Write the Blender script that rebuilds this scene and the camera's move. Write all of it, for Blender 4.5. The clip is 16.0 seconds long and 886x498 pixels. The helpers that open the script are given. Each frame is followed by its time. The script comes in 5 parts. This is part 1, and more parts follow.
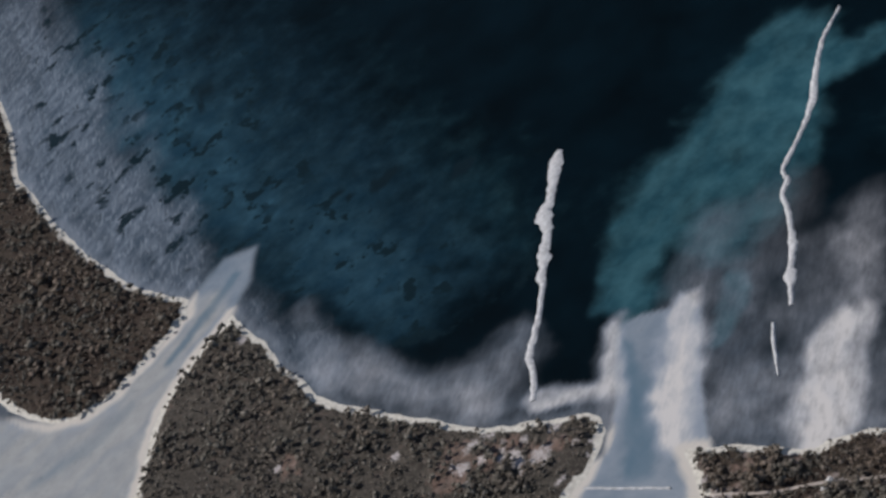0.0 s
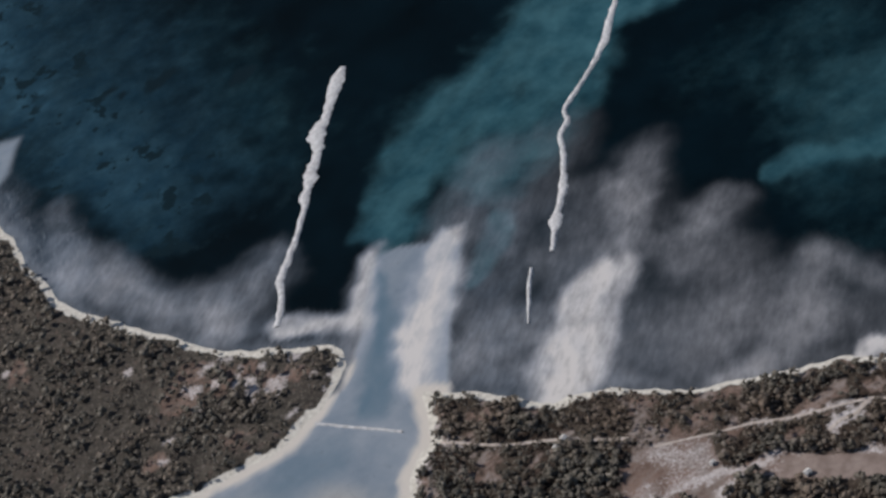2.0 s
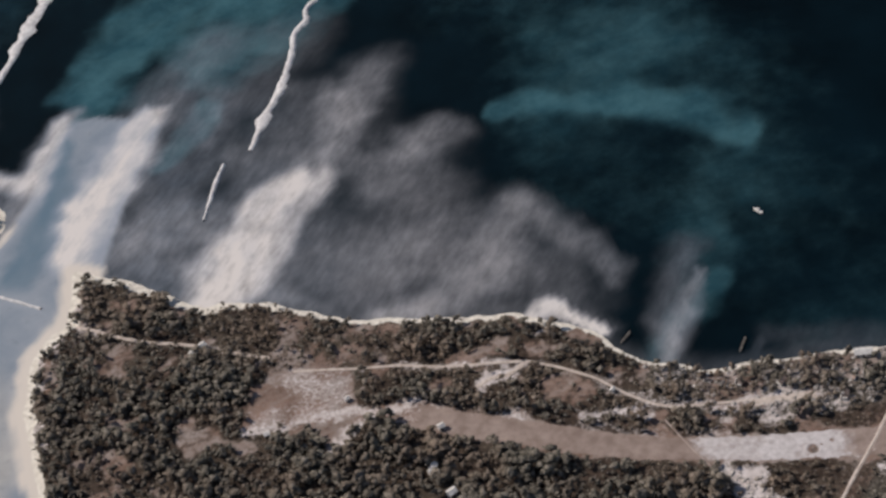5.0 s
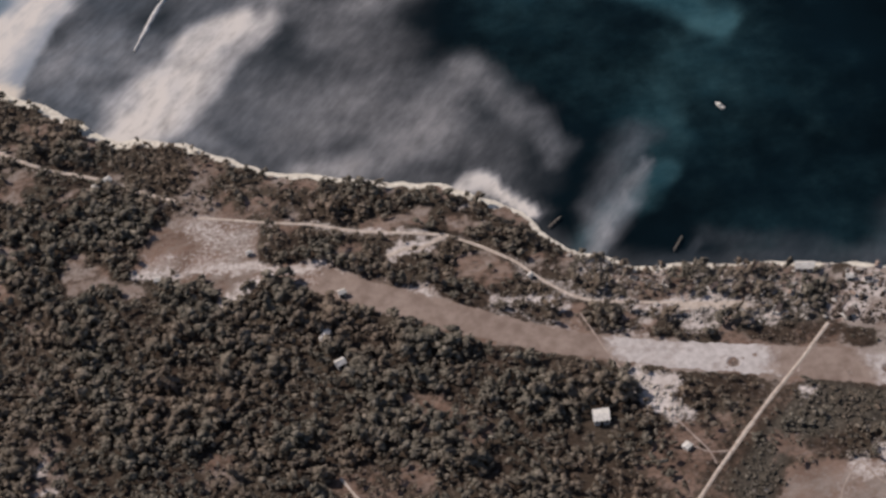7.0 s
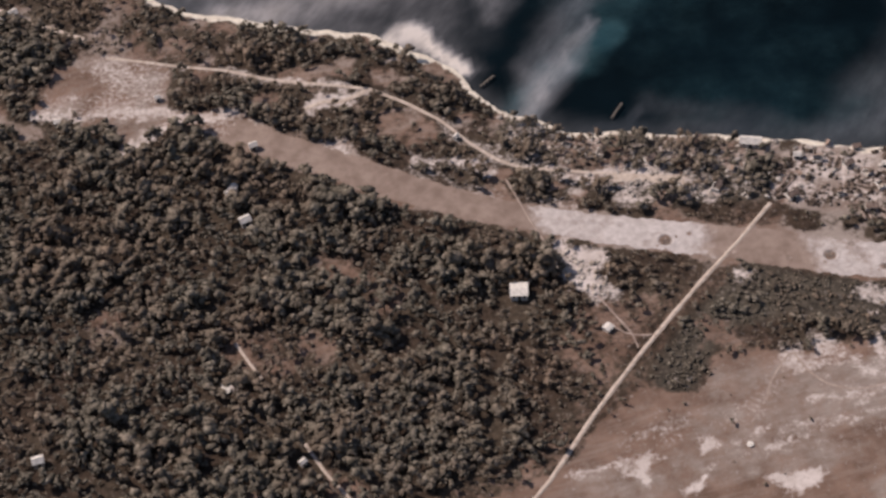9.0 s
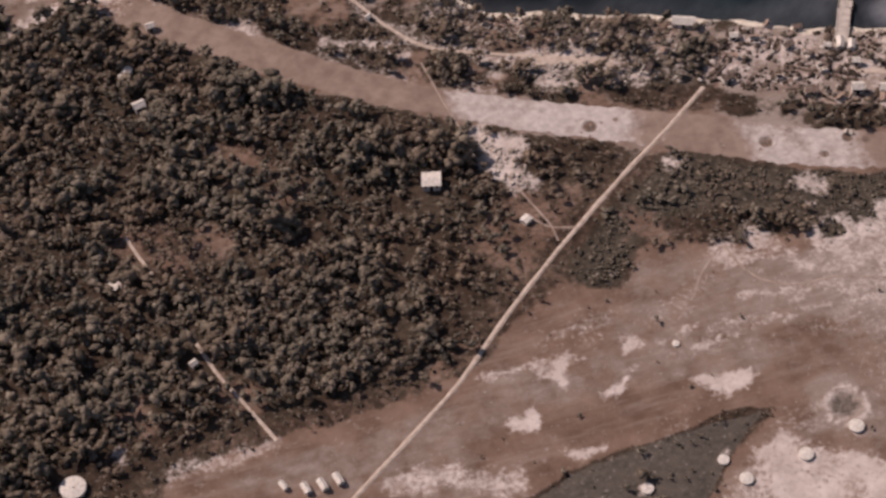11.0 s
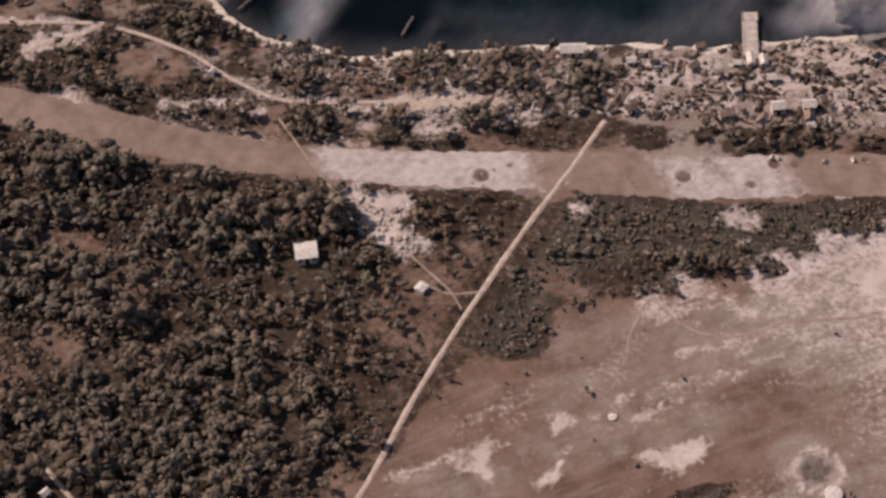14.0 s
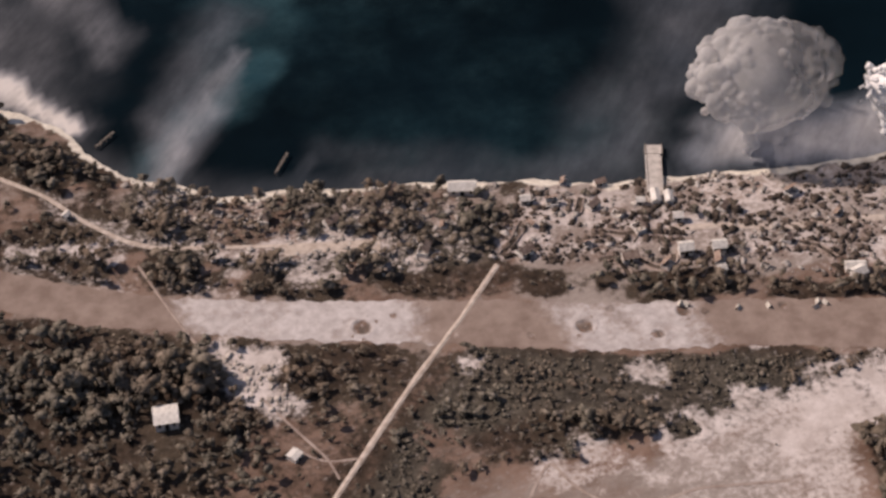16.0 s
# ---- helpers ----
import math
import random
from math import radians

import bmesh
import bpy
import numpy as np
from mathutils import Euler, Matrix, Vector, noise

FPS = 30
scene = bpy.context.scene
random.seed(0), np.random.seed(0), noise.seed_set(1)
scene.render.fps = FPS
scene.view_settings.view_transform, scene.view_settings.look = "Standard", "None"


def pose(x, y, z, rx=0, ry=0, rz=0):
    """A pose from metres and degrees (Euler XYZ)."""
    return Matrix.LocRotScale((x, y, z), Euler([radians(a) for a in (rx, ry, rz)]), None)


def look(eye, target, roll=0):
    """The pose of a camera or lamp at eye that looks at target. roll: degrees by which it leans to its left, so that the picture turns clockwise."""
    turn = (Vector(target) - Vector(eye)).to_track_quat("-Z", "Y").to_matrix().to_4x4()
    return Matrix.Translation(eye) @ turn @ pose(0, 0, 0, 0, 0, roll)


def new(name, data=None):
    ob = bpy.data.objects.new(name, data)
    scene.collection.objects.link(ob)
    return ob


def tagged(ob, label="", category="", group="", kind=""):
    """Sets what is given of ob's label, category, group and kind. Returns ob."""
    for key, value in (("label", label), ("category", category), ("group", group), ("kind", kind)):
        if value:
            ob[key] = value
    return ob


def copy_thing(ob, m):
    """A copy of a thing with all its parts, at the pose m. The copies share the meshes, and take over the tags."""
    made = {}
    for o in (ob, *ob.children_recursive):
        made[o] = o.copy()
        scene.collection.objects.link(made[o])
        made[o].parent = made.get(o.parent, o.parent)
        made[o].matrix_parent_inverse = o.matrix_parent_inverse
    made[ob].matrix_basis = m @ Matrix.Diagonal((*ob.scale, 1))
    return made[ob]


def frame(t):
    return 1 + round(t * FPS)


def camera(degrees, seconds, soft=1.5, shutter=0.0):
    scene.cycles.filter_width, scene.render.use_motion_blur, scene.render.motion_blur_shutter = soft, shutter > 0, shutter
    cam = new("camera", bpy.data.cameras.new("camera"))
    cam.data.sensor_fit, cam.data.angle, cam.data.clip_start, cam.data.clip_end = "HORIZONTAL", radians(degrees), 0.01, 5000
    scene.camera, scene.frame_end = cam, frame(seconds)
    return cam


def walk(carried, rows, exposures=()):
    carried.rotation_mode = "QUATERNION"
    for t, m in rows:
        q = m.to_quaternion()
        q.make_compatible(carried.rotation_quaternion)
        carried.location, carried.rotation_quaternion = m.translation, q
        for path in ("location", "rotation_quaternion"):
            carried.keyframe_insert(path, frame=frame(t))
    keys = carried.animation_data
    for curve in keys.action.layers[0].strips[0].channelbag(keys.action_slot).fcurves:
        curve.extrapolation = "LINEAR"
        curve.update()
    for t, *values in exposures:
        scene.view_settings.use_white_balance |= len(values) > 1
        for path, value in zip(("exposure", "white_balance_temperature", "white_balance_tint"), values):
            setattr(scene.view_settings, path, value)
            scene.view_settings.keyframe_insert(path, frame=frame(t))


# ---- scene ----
cam = camera(25.0, 16.0, 2.9)
PATH = [
    (0.0, look((-195.20, -442.98, 564.95), (-185.47, 337.37, 0.0), -33.490)),
    (0.5, look((-188.17, -435.98, 555.46), (-162.45, 306.53, 0.0), -31.661)),
    (1.0, look((-178.59, -430.38, 544.84), (-143.09, 276.11, 0.0), -30.117)),
    (1.5, look((-167.20, -425.61, 533.15), (-128.28, 236.13, 0.0), -28.334)),
    (2.0, look((-154.45, -421.84, 520.65), (-116.41, 200.98, 0.0), -26.474)),
    (2.5, look((-142.99, -417.67, 507.83), (-106.97, 171.26, 0.0), -24.370)),
    (3.0, look((-132.19, -414.21, 494.52), (-98.96, 144.35, 0.0), -22.210)),
    (3.5, look((-121.74, -412.86, 482.43), (-87.38, 116.73, 0.0), -19.736)),
    (4.0, look((-112.14, -412.57, 471.88), (-68.74, 94.82, 0.0), -16.890)),
    (4.2, look((-108.49, -412.58, 467.87), (-58.83, 92.13, 0.0), -16.010)),
    (6.3, look((-65.56, -400.31, 419.30), (-16.95, 65.68, 0.0), -9.606)),
    (6.5, look((-62.24, -398.61, 414.38), (-18.78, 51.46, 0.0), -9.146)),
    (7.0, look((-54.42, -394.33, 403.23), (-21.62, 17.63, 0.0), -8.247)),
    (7.5, look((-48.41, -389.54, 394.21), (-19.59, -2.40, 0.0), -7.549)),
    (8.0, look((-43.23, -384.17, 386.96), (-14.86, -12.45, 0.0), -6.790)),
    (8.5, look((-38.57, -378.77, 379.83), (-11.30, -23.33, 0.0), -6.095)),
    (9.0, look((-33.51, -372.44, 372.12), (-8.80, -38.41, 0.0), -5.607)),
    (9.2, look((-31.49, -370.20, 368.87), (-8.57, -45.31, 0.0), -5.783)),
    (11.3, look((-17.33, -354.06, 336.40), (10.16, -78.33, 0.0), -4.516)),
    (11.5, look((-17.25, -351.74, 333.65), (12.73, -79.59, 0.0), -4.241)),
    (12.0, look((-18.14, -344.98, 327.05), (16.61, -81.19, 0.0), -4.069)),
    (12.5, look((-21.41, -337.06, 320.44), (16.22, -81.22, 0.0), -4.455)),
    (13.0, look((-25.46, -328.66, 313.02), (15.55, -76.16, 0.0), -5.167)),
    (13.5, look((-27.74, -321.37, 303.15), (23.18, -70.16, 0.0), -4.455)),
    (14.0, look((-26.30, -314.17, 292.99), (33.25, -63.28, 0.0), -3.550)),
    (14.5, look((-22.62, -307.53, 285.61), (42.17, -54.21, 0.0), -3.048)),
    (15.0, look((-19.25, -301.32, 279.75), (51.51, -50.24, 0.0), -2.148)),
    (15.5, look((-16.22, -294.60, 274.21), (61.76, -43.05, 0.0), -1.568)),
    (16.0, look((-13.34, -287.70, 268.33), (66.36, -32.42, 0.0), -1.374)),
]
EXPOSURES = [
    (0.0, -0.15, 6000, 9), (2.0, -0.12, 6050, 9), (4.0, 0.13, 6350, 11), (7.0, 0.06, 6700, 14), (9.0, 0.25, 7050, 20), (11.5, 0.02, 7700, 29), (12.5, 0.0, 7800, 30), (13.5, 0.1, 7700, 29), (14.5, 0.0, 7650, 28), (16.0, 0.17, 7350, 23),
]
walk(cam, PATH, EXPOSURES)

# ---- light ----
SUN_AZ, SUN_EL = radians(-52), radians(42)
world = bpy.data.worlds.new("sky")
scene.world = world
world.use_nodes = True
wn = world.node_tree.nodes
sky = wn.new("ShaderNodeTexSky")
sky.sky_type, sky.sun_disc = "NISHITA", False
sky.sun_elevation, sky.sun_rotation = SUN_EL, SUN_AZ
wn["Background"].inputs["Strength"].default_value = 0.07
world.node_tree.links.new(sky.outputs["Color"], wn["Background"].inputs["Color"])
sun = new("sun", bpy.data.lights.new("sun", "SUN"))
sun.data.energy, sun.data.angle, sun.data.color = 3.6, radians(0.5), (1.0, 0.95, 0.88)
SUN_FROM = Vector((math.sin(SUN_AZ) * math.cos(SUN_EL), math.cos(SUN_AZ) * math.cos(SUN_EL), math.sin(SUN_EL)))
sun.matrix_world = look(SUN_FROM * 300, (0, 0, 0))

# ---- plan, in metres ----
LAND_WEST = [(-380.3, 905.4), (-371.9, 814.8), (-366.6, 744.6), (-365.4, 705.1), (-364.9, 674.6), (-374.6, 657.1), (-366.7, 613.8), (-362.8, 584.1), (-358.5, 558.3), (-350.4, 525.6), (-343, 501), (-337.2, 478.9), (-326.9, 455.1), (-308.2, 425.4), (-313.2, 413.7), (-329.2, 405.8), (-348.8, 396.6), (-362.5, 389.7), (-378.3, 387.7), (-396.5, 398.3), (-410.4, 415), (-418.9, 434.3), (-429.5, 464.3), (-520, 420), (-560, 700)]
LAND_MIDDLE = [(-291, 392.2), (-289.6, 376.7), (-282.6, 355.8), (-280.9, 330.4), (-273.8, 307.9), (-272.7, 297), (-265.2, 282.1), (-249, 258.5), (-231.4, 233.7), (-216.1, 213), (-200.9, 200.7), (-186.7, 190.6), (-174.6, 182.7), (-171.2, 177.7), (-172.9, 167.7), (-183.6, 156), (-194.8, 148.7), (-206.7, 142.3), (-220.9, 142.3), (-236.4, 141.9), (-253.9, 143.2), (-278.2, 150), (-299.7, 162.3), (-345, 80), (-375, 80), (-395, 100), (-376, 301.3), (-370.8, 309.1), (-359.4, 331.5), (-351.2, 347.7), (-341, 361.3), (-328, 372.2), (-315.6, 380.3), (-302.1, 385.9)]
LAND_MAIN = [(-175, 87.2), (-171.4, 94.8), (-165.1, 102.4), (-157.5, 106.6), (-154.3, 120.1), (-152.1, 133.6), (-141.9, 125.3), (-124.7, 108.6), (-111.7, 93.2), (-103.8, 92), (-90.7, 86.7), (-82.7, 78.2), (-68, 65.7), (-48.2, 58), (-30.7, 50), (-14.9, 43.8), (-4.3, 35.1), (3.4, 27.2), (8, 16.6), (14.1, 7.5), (22.2, 1.4), (28.7, -4.3), (43.3, -6.8), (59, -10.9), (71.6, -14.7), (84.7, -17.9), (102.9, -26), (114.2, -27.8), (127.1, -31.1), (141.6, -33.9), (158.2, -34.9), (174.4, -35.4), (330, 90), (420, -100), (300, -420), (-250, -420), (-330, -160), (-230, -60), (-177.7, 15.4), (-178.1, 27.6), (-178, 48.8), (-177.9, 64.9)]
RUNWAY_NORTH = [(-58.5, 20.4), (-44.9, 9.8), (-30.8, -0.1), (-14.3, -11.6), (-3.6, -19), (12.5, -28.3), (17, -30.6), (33.7, -36.8), (53.5, -43.5), (73.1, -50.6), (92.5, -57.9), (112.4, -63.9), (138.9, -72.4), (157.1, -77.7)]
RUNWAY_SOUTH = [(-60.1, 9), (-48.8, 0.2), (-37.5, -6.5), (-26.7, -16), (-13.1, -23.9), (1.5, -32.9), (12.3, -37.2), (31.1, -46.3), (52.3, -54.2), (69.2, -61.3), (88, -69), (107.9, -73.9), (133, -83.8), (149.8, -90.7)]
ROAD = [(74.2, -41.1), (63.4, -51.8), (51.7, -62.5), (43.5, -70.6), (31.6, -82.6), (18.2, -97.3), (4.4, -114.1), (-6.6, -124.7), (-17.7, -135), (-29.7, -146.4)]
PATH_WEST = [(-34.6, -121), (-39.9, -111.2), (-45, -102.5), (-47, -97.8), (-49, -93), (-51.3, -88.1)]
PATH_WEST_END = [(-57.2, -71.9), (-60.1, -65.8), (-62.6, -59.7)]
TRACK_STRIP = [(10.5, -19.1), (12.1, -25.9), (14.1, -34.4), (15.9, -41.3), (20.1, -50), (24.1, -58.3), (27.9, -67.4), (31.5, -75.3), (32.1, -80.2)]
TRACK_NORTH = [(-90.3, 49.7), (-70.2, 41.8), (-58, 37.7), (-46, 31.2), (-34, 26.7), (-19.9, 21.6), (-10.9, 14.1), (-2.9, 5.7), (3.2, -4.2), (9.4, -11.8), (14.7, -15.7), (25.9, -19.3), (39.8, -23.5), (55.4, -27.6)]
TRACK_FLARE = [(37.4, -24.5), (43.9, -25.5), (49.3, -27.4), (55.1, -29.1)]
TRACK_SPUR = [(-38, 17.7), (-31.7, 19.7), (-28.8, 17.9), (-24, 19.6), (-19.9, 21.6)]
TRACK_INLET = [(-155.2, 103.5), (-144.8, 93.5), (-134.4, 85), (-120, 76.7), (-106.4, 66.3), (-96.3, 59)]
TRACK_FORK = [(57.6, -101.3), (59.6, -96.5), (62.7, -92.6), (67.2, -87.8), (68.8, -94), (72.2, -99.3), (78.6, -102.5), (88.7, -101.9), (103.9, -105.3)]
TRACK_VILLAGE = [(107.8, -42.7), (118.4, -45.3), (128.3, -49.4), (137, -50.9), (148.7, -53.3)]
TRACK_HOUSE = [(27.5, -72.5), (30.8, -76), (37.1, -77.1)]
TRENCHES = [[(104.0, -44.3), (105.7, -43.9), (105.8, -46.2), (107.6, -45.7), (109.1, -46.1)], [(97.6, -48.5), (99.9, -48.5), (101.2, -50.9), (103.4, -52.7), (105.8, -51.1), (106.3, -49.4)], [(94.2, -39.5), (97.0, -39.7), (98.8, -41.3), (102.0, -42.0)], [(93.2, -33.2), (95.8, -28.7)], [(92.7, -46.2), (95.9, -46.3), (96.5, -51.7)], [(129.7, -54.3), (133.0, -56.2), (134.6, -60.3)], [(135.0, -48.9), (137.0, -51.6), (141.9, -50.3)], [(75.8, -39.1), (80.1, -35.2), (82.3, -32.3)]]
BAR = [(-193.6, 146.1), (-180.6, 133.5), (-165.3, 118.6)]
SPIT_LEFT = [(-110.8, 351.1, 1.9), (-113.5, 348.2, 3.4), (-116.8, 343.8, 4.9), (-121, 336.8, 3.7), (-126.2, 328.3, 3), (-131, 320.6, 2.9), (-135.6, 316.9, 5.5), (-138.4, 312.2, 5.8), (-139.4, 305.6, 3.6), (-143.2, 297.2, 2.5), (-146.7, 293.1, 3.9), (-149.9, 286, 3.9), (-152.5, 280.9, 2.4), (-155.7, 276.6, 3.1), (-157.6, 271, 2), (-161.9, 262.9, 1.7), (-167.4, 254, 2), (-173.3, 245.6, 2), (-178.2, 238.8, 2.3), (-181.7, 233, 2.3), (-183.5, 225.5, 1.6), (-186.4, 217, 1.9), (-191.2, 207.6, 1.6)]
SPIT_RIGHT = [(35.8, 321, 1.1), (26.7, 314.6, 1.1), (17.6, 307.2, 1.4), (8.7, 296.5, 1.4), (-1.8, 281.9, 2.1), (-8.6, 272.4, 2.4), (-16.1, 264.2, 1.7), (-27.1, 254.8, 1.3), (-35.5, 248.2, 1.7), (-41.6, 243.4, 1.3), (-43, 237.3, 1)]
SPIT_RIGHT_MIDDLE = [(-41.7, 237.9, 1.3), (-44.4, 234.1, 1.9), (-49.5, 229.5, 1.3), (-52.8, 217.4, 1.6), (-57.4, 207.3, 1.5), (-61.9, 197.4, 2.4), (-68.6, 187.8, 1.8), (-72.5, 182.5, 3.5), (-74.5, 177.6, 1.5), (-80, 167.4, 1.2)]
SPIT_RIGHT_END = [(-90.9, 164.6, 0.8), (-95.2, 156.6, 1.2), (-100.5, 144.7, 0.9), (-103.6, 137.3, 0.6)]
CLEAR_WEST = [(-110.9, 30.2), (-106.1, 48.5), (-90.3, 50.2), (-71.8, 41.4), (-74.2, 25.6), (-57.7, 20.9), (-54.4, 3.9), (-70.1, 17), (-76.1, 19.4), (-88.7, 7.4), (-86.1, 17.1), (-92.6, 26.2)]
CLEAR_TRIANGLE = [(15.3, -45.2), (29.4, -46.2), (30.5, -61.5), (25.6, -65.1), (20.1, -57.5)]
SAVANNA = [(-59.1, -126.9), (-35.6, -120.3), (4.4, -113.9), (19.4, -99.8), (41.3, -84.3), (59, -85.6), (73.6, -89.3), (89, -86.9), (109.9, -85.9), (126.5, -85.2), (98.5, -172.3), (1.4, -159.8), (-58.9, -145.5)]
SCRUB = [(11.3, -76.4), (20.7, -65.1), (30.3, -62.4), (39.9, -64.1), (47.3, -62), (35.7, -74.5), (28.3, -84.8), (22.3, -91)]
GROVE = [(10.6, -146.9), (27.7, -138.9), (47.6, -134.9), (64, -132.2), (55.7, -141.8), (47.8, -151.4), (41.3, -161), (11.4, -162.2)]
PALE_FIELD = [(48.8, -151.7), (61.2, -137.9), (66.3, -135.8), (69.1, -141.1), (76.1, -143.5), (87.4, -148.9), (110.8, -155.2), (103.4, -173.4), (42.6, -163.7)]
WOOD_EAST = [(64.5, -59.4), (78.1, -66.7), (107.1, -75.6), (131.9, -86.1), (144, -91), (143.1, -92.8), (129.6, -88.8), (115.4, -90.8), (99.7, -92.2), (88.5, -93.6), (85.9, -87.4), (81.8, -81.9), (69.9, -77.1), (59.1, -78.1), (51.9, -80.9), (46.5, -88.3), (41, -96.1), (32.1, -93), (36.1, -84.7), (43.1, -76.5), (51.8, -68.8), (59.5, -61.6)]
VILLAGE = [(78.4, -29.2), (87, -21.3), (103.4, -27.9), (114.9, -25.9), (126.8, -31.8), (140, -34.8), (156.2, -38.7), (171.6, -40.6), (156.3, -68.5), (134.5, -65.5), (106, -52.5), (86.1, -45.5), (76.6, -40.6)]
SHORE_WOOD = [(11.3, 8.7), (30.8, -5), (57.2, -9.1), (82.9, -16.4), (74.6, -39.9), (50.3, -36.1), (25.6, -25.9), (12.2, -13.3)]
INLET_FLAT = [(-258.5, 147.8), (-209.6, 159.8), (-179.6, 156.4), (-161.9, 179.0), (-153.4, 197.4), (-147.4, 210.7), (-139.3, 216.5), (-130.4, 214.7), (-119.0, 207.9), (-111.5, 213.4), (-109.1, 201.3), (-115.3, 186.2), (-127.3, 164.5), (-135.2, 148.4), (-143.9, 117.5), (-149.2, 101.9), (-162, 84.9), (-166.9, 70.4), (-168.8, 31.2), (-167.9, 3.4), (-260, -90), (-380, -40), (-400, 90), (-320, 140)]
CHANNEL_FLAT = [(-266, 431.1), (-281.8, 437.2), (-306.8, 423.9), (-329.8, 403.6), (-364.4, 389), (-399.8, 399.1), (-436.6, 444.2), (-448.6, 375), (-369.9, 300.1), (-352.8, 344.3), (-328.6, 370.2), (-296.6, 387.2), (-276.7, 407.6)]
SILT = [
    (0.2, [(-33.2, 132.1, 15.1), (-24.3, 97.3, 16.7), (-16.2, 68.6, 14.2)]),
    (0.25, [(-258.5, 312.6, 13.9), (-236.0, 266.6, 13.3), (-210.9, 238.9, 13.0)]),
    (0.6, [(-192.0, 204.7, 3.7), (-176.9, 195.3, 4.6), (-163.5, 192.7, 5.5)]),
    (0.45, [(-171.6, 170.7, 7.2), (-159.3, 193.6, 8.5), (-146.1, 217.5, 7), (-138.2, 222.4, 4.6)]),
    (0.99, [(-152.1, 138, 10.4), (-141.8, 159, 12.5), (-130.8, 177.2, 12.7), (-118.6, 193.8, 9), (-111.6, 204.7, 6.3)]),
    (0.18, [(-119, 192.1, 10.9), (-105.6, 210.7, 11.6), (-79.9, 239.1, 15.1)]),
    (0.97, [(-106.3, 94, 13.5), (-95.3, 116.3, 13), (-83.4, 132.7, 11.5), (-73.5, 140.7, 7.6)]),
    (0.6, [(-93.5, 99.3, 7.3), (-78.2, 116.5, 7.2), (-61.4, 137.2, 6.3)]),
    (0.13, [(-93.4, 115.2, 19.6), (-63.4, 145.3, 21.8), (-42, 172.6, 16.4), (-27.3, 194.4, 12.8)]),
    (0.2, [(-42, 165.1, 6.9), (-32.3, 178.1, 8.8), (-29.3, 191.7, 7.4)]),
    (0.15, [(-65.1, 68.6, 15.7), (-48.1, 96.4, 19.7), (-30, 125.9, 19.2), (-19, 142.4, 12.9)]),
    (0.22, [(-22.8, 141, 11.9), (-14.2, 146.8, 8)]),
    (0.25, [(-34.1, 57.7, 13.6), (-16.6, 72.4, 10.9), (-3.6, 90.7, 11.4), (3.2, 94.9, 7.8)]),
    (0.24, [(2.6, 90.4, 8.1), (9.9, 76.5, 7.5), (16.5, 61.8, 6.9), (21.7, 49.6, 5.5)]),
    (0.09, [(-37.5, 65.6, 30.3), (-10.9, 60, 24.9), (4.7, 42.5, 13.1)]),
    (0.1, [(-108.4, 123.6, 28.2), (-71.4, 103, 29.7), (-48, 83.6, 23.4)]),
    (0.95, [(-10.3, 45.4, 2.9), (-3.9, 43.7, 4), (0.5, 34.5, 3.4), (6.1, 23.8, 2.6)]),
    (0.4, [(19.5, 4.6, 4.5), (26.5, 16.2, 5.1), (35.8, 28.4, 4.4), (42.2, 35.2, 2.9)]),
    (0.3, [(-267.7, 311.6, 18.2), (-242.7, 275.6, 17.4), (-224.7, 242.9, 16.4), (-211.3, 224.5, 15.8)]),
    (0.36, [(-209.9, 227.7, 15.9), (-199.7, 230.8, 18.3), (-187.5, 241.5, 16.8), (-176.6, 249.1, 10)]),
    (0.66, [(-187.8, 207.2, 7.3), (-174.3, 195.5, 7.3), (-162.3, 187.5, 7.8), (-153.1, 200.4, 7.3), (-145.1, 219.9, 5.6)]),
    (0.2, [(-122.4, 142, 16.6), (-110.4, 164, 21.6), (-101, 181.2, 17.9), (-93.1, 201, 15.4)]),
    (0.2, [(-98.4, 117.2, 16.1), (-66.8, 171.3, 20.6), (-53.1, 189.7, 15)]),
    (0.28, [(-41.1, 185.6, 8.8), (-43.1, 168.2, 9.2), (-51.7, 149.6, 10), (-64.9, 141.6, 10.2)]),
    (0.15, [(-84.2, 190.9, 12.1), (-45.8, 227.6, 15.9)]),
    (0.3, [(-138.4, 134, 13.1), (-122.3, 113.8, 13.1), (-88.4, 82.9, 14.8)]),
    (0.2, [(-120.6, 142, 16.3), (-89.5, 116.3, 21), (-61.7, 97.4, 22.2), (-33.3, 77.7, 22.4)]),
    (0.45, [(-57.8, 62, 7.3), (-43.7, 57.9, 9.6)]),
    # silt below the smoke, its colour strengthened to lighten the cloud's shadow
    (0.55, [(133.2, -23.5, 10.1), (143.4, -28.9, 11), (153.9, -30.6, 13)]),
    (0.16, [(44.5, 49.9, 7.6), (34.1, 37.5, 5.8), (24.9, 23.7, 5.3), (19.9, 9.2, 4.1)]),
    (0.15, [(142.7, 21.3, 13.7), (124.1, 1.8, 12), (106.9, -16.1, 10.9), (93.4, -20.1, 7.9)]),
    (0.1, [(4.9, 61.9, 17.2), (-0.9, 42.2, 8.8), (8.6, 23.9, 4.3)]),
    # shore silt, likewise made whiter to offset the cloud's shadow
    (0.5, [(129.5, -25.8, 8.4), (146.8, -28.4, 8), (163.2, -25.1, 8.1)]),
    (0.07, [(51.1, 1.8, 5.5), (71.6, -8.1, 4), (86.4, -13.3, 4.1)]),
    (0.16, [(-255.7, 361.6, 7), (-262.6, 326.5, 9.6), (-269.9, 294.1, 9.1)]),
    (0.12, [(43.1, -5.9, 2.3), (46.2, 0.3, 2)]),
]
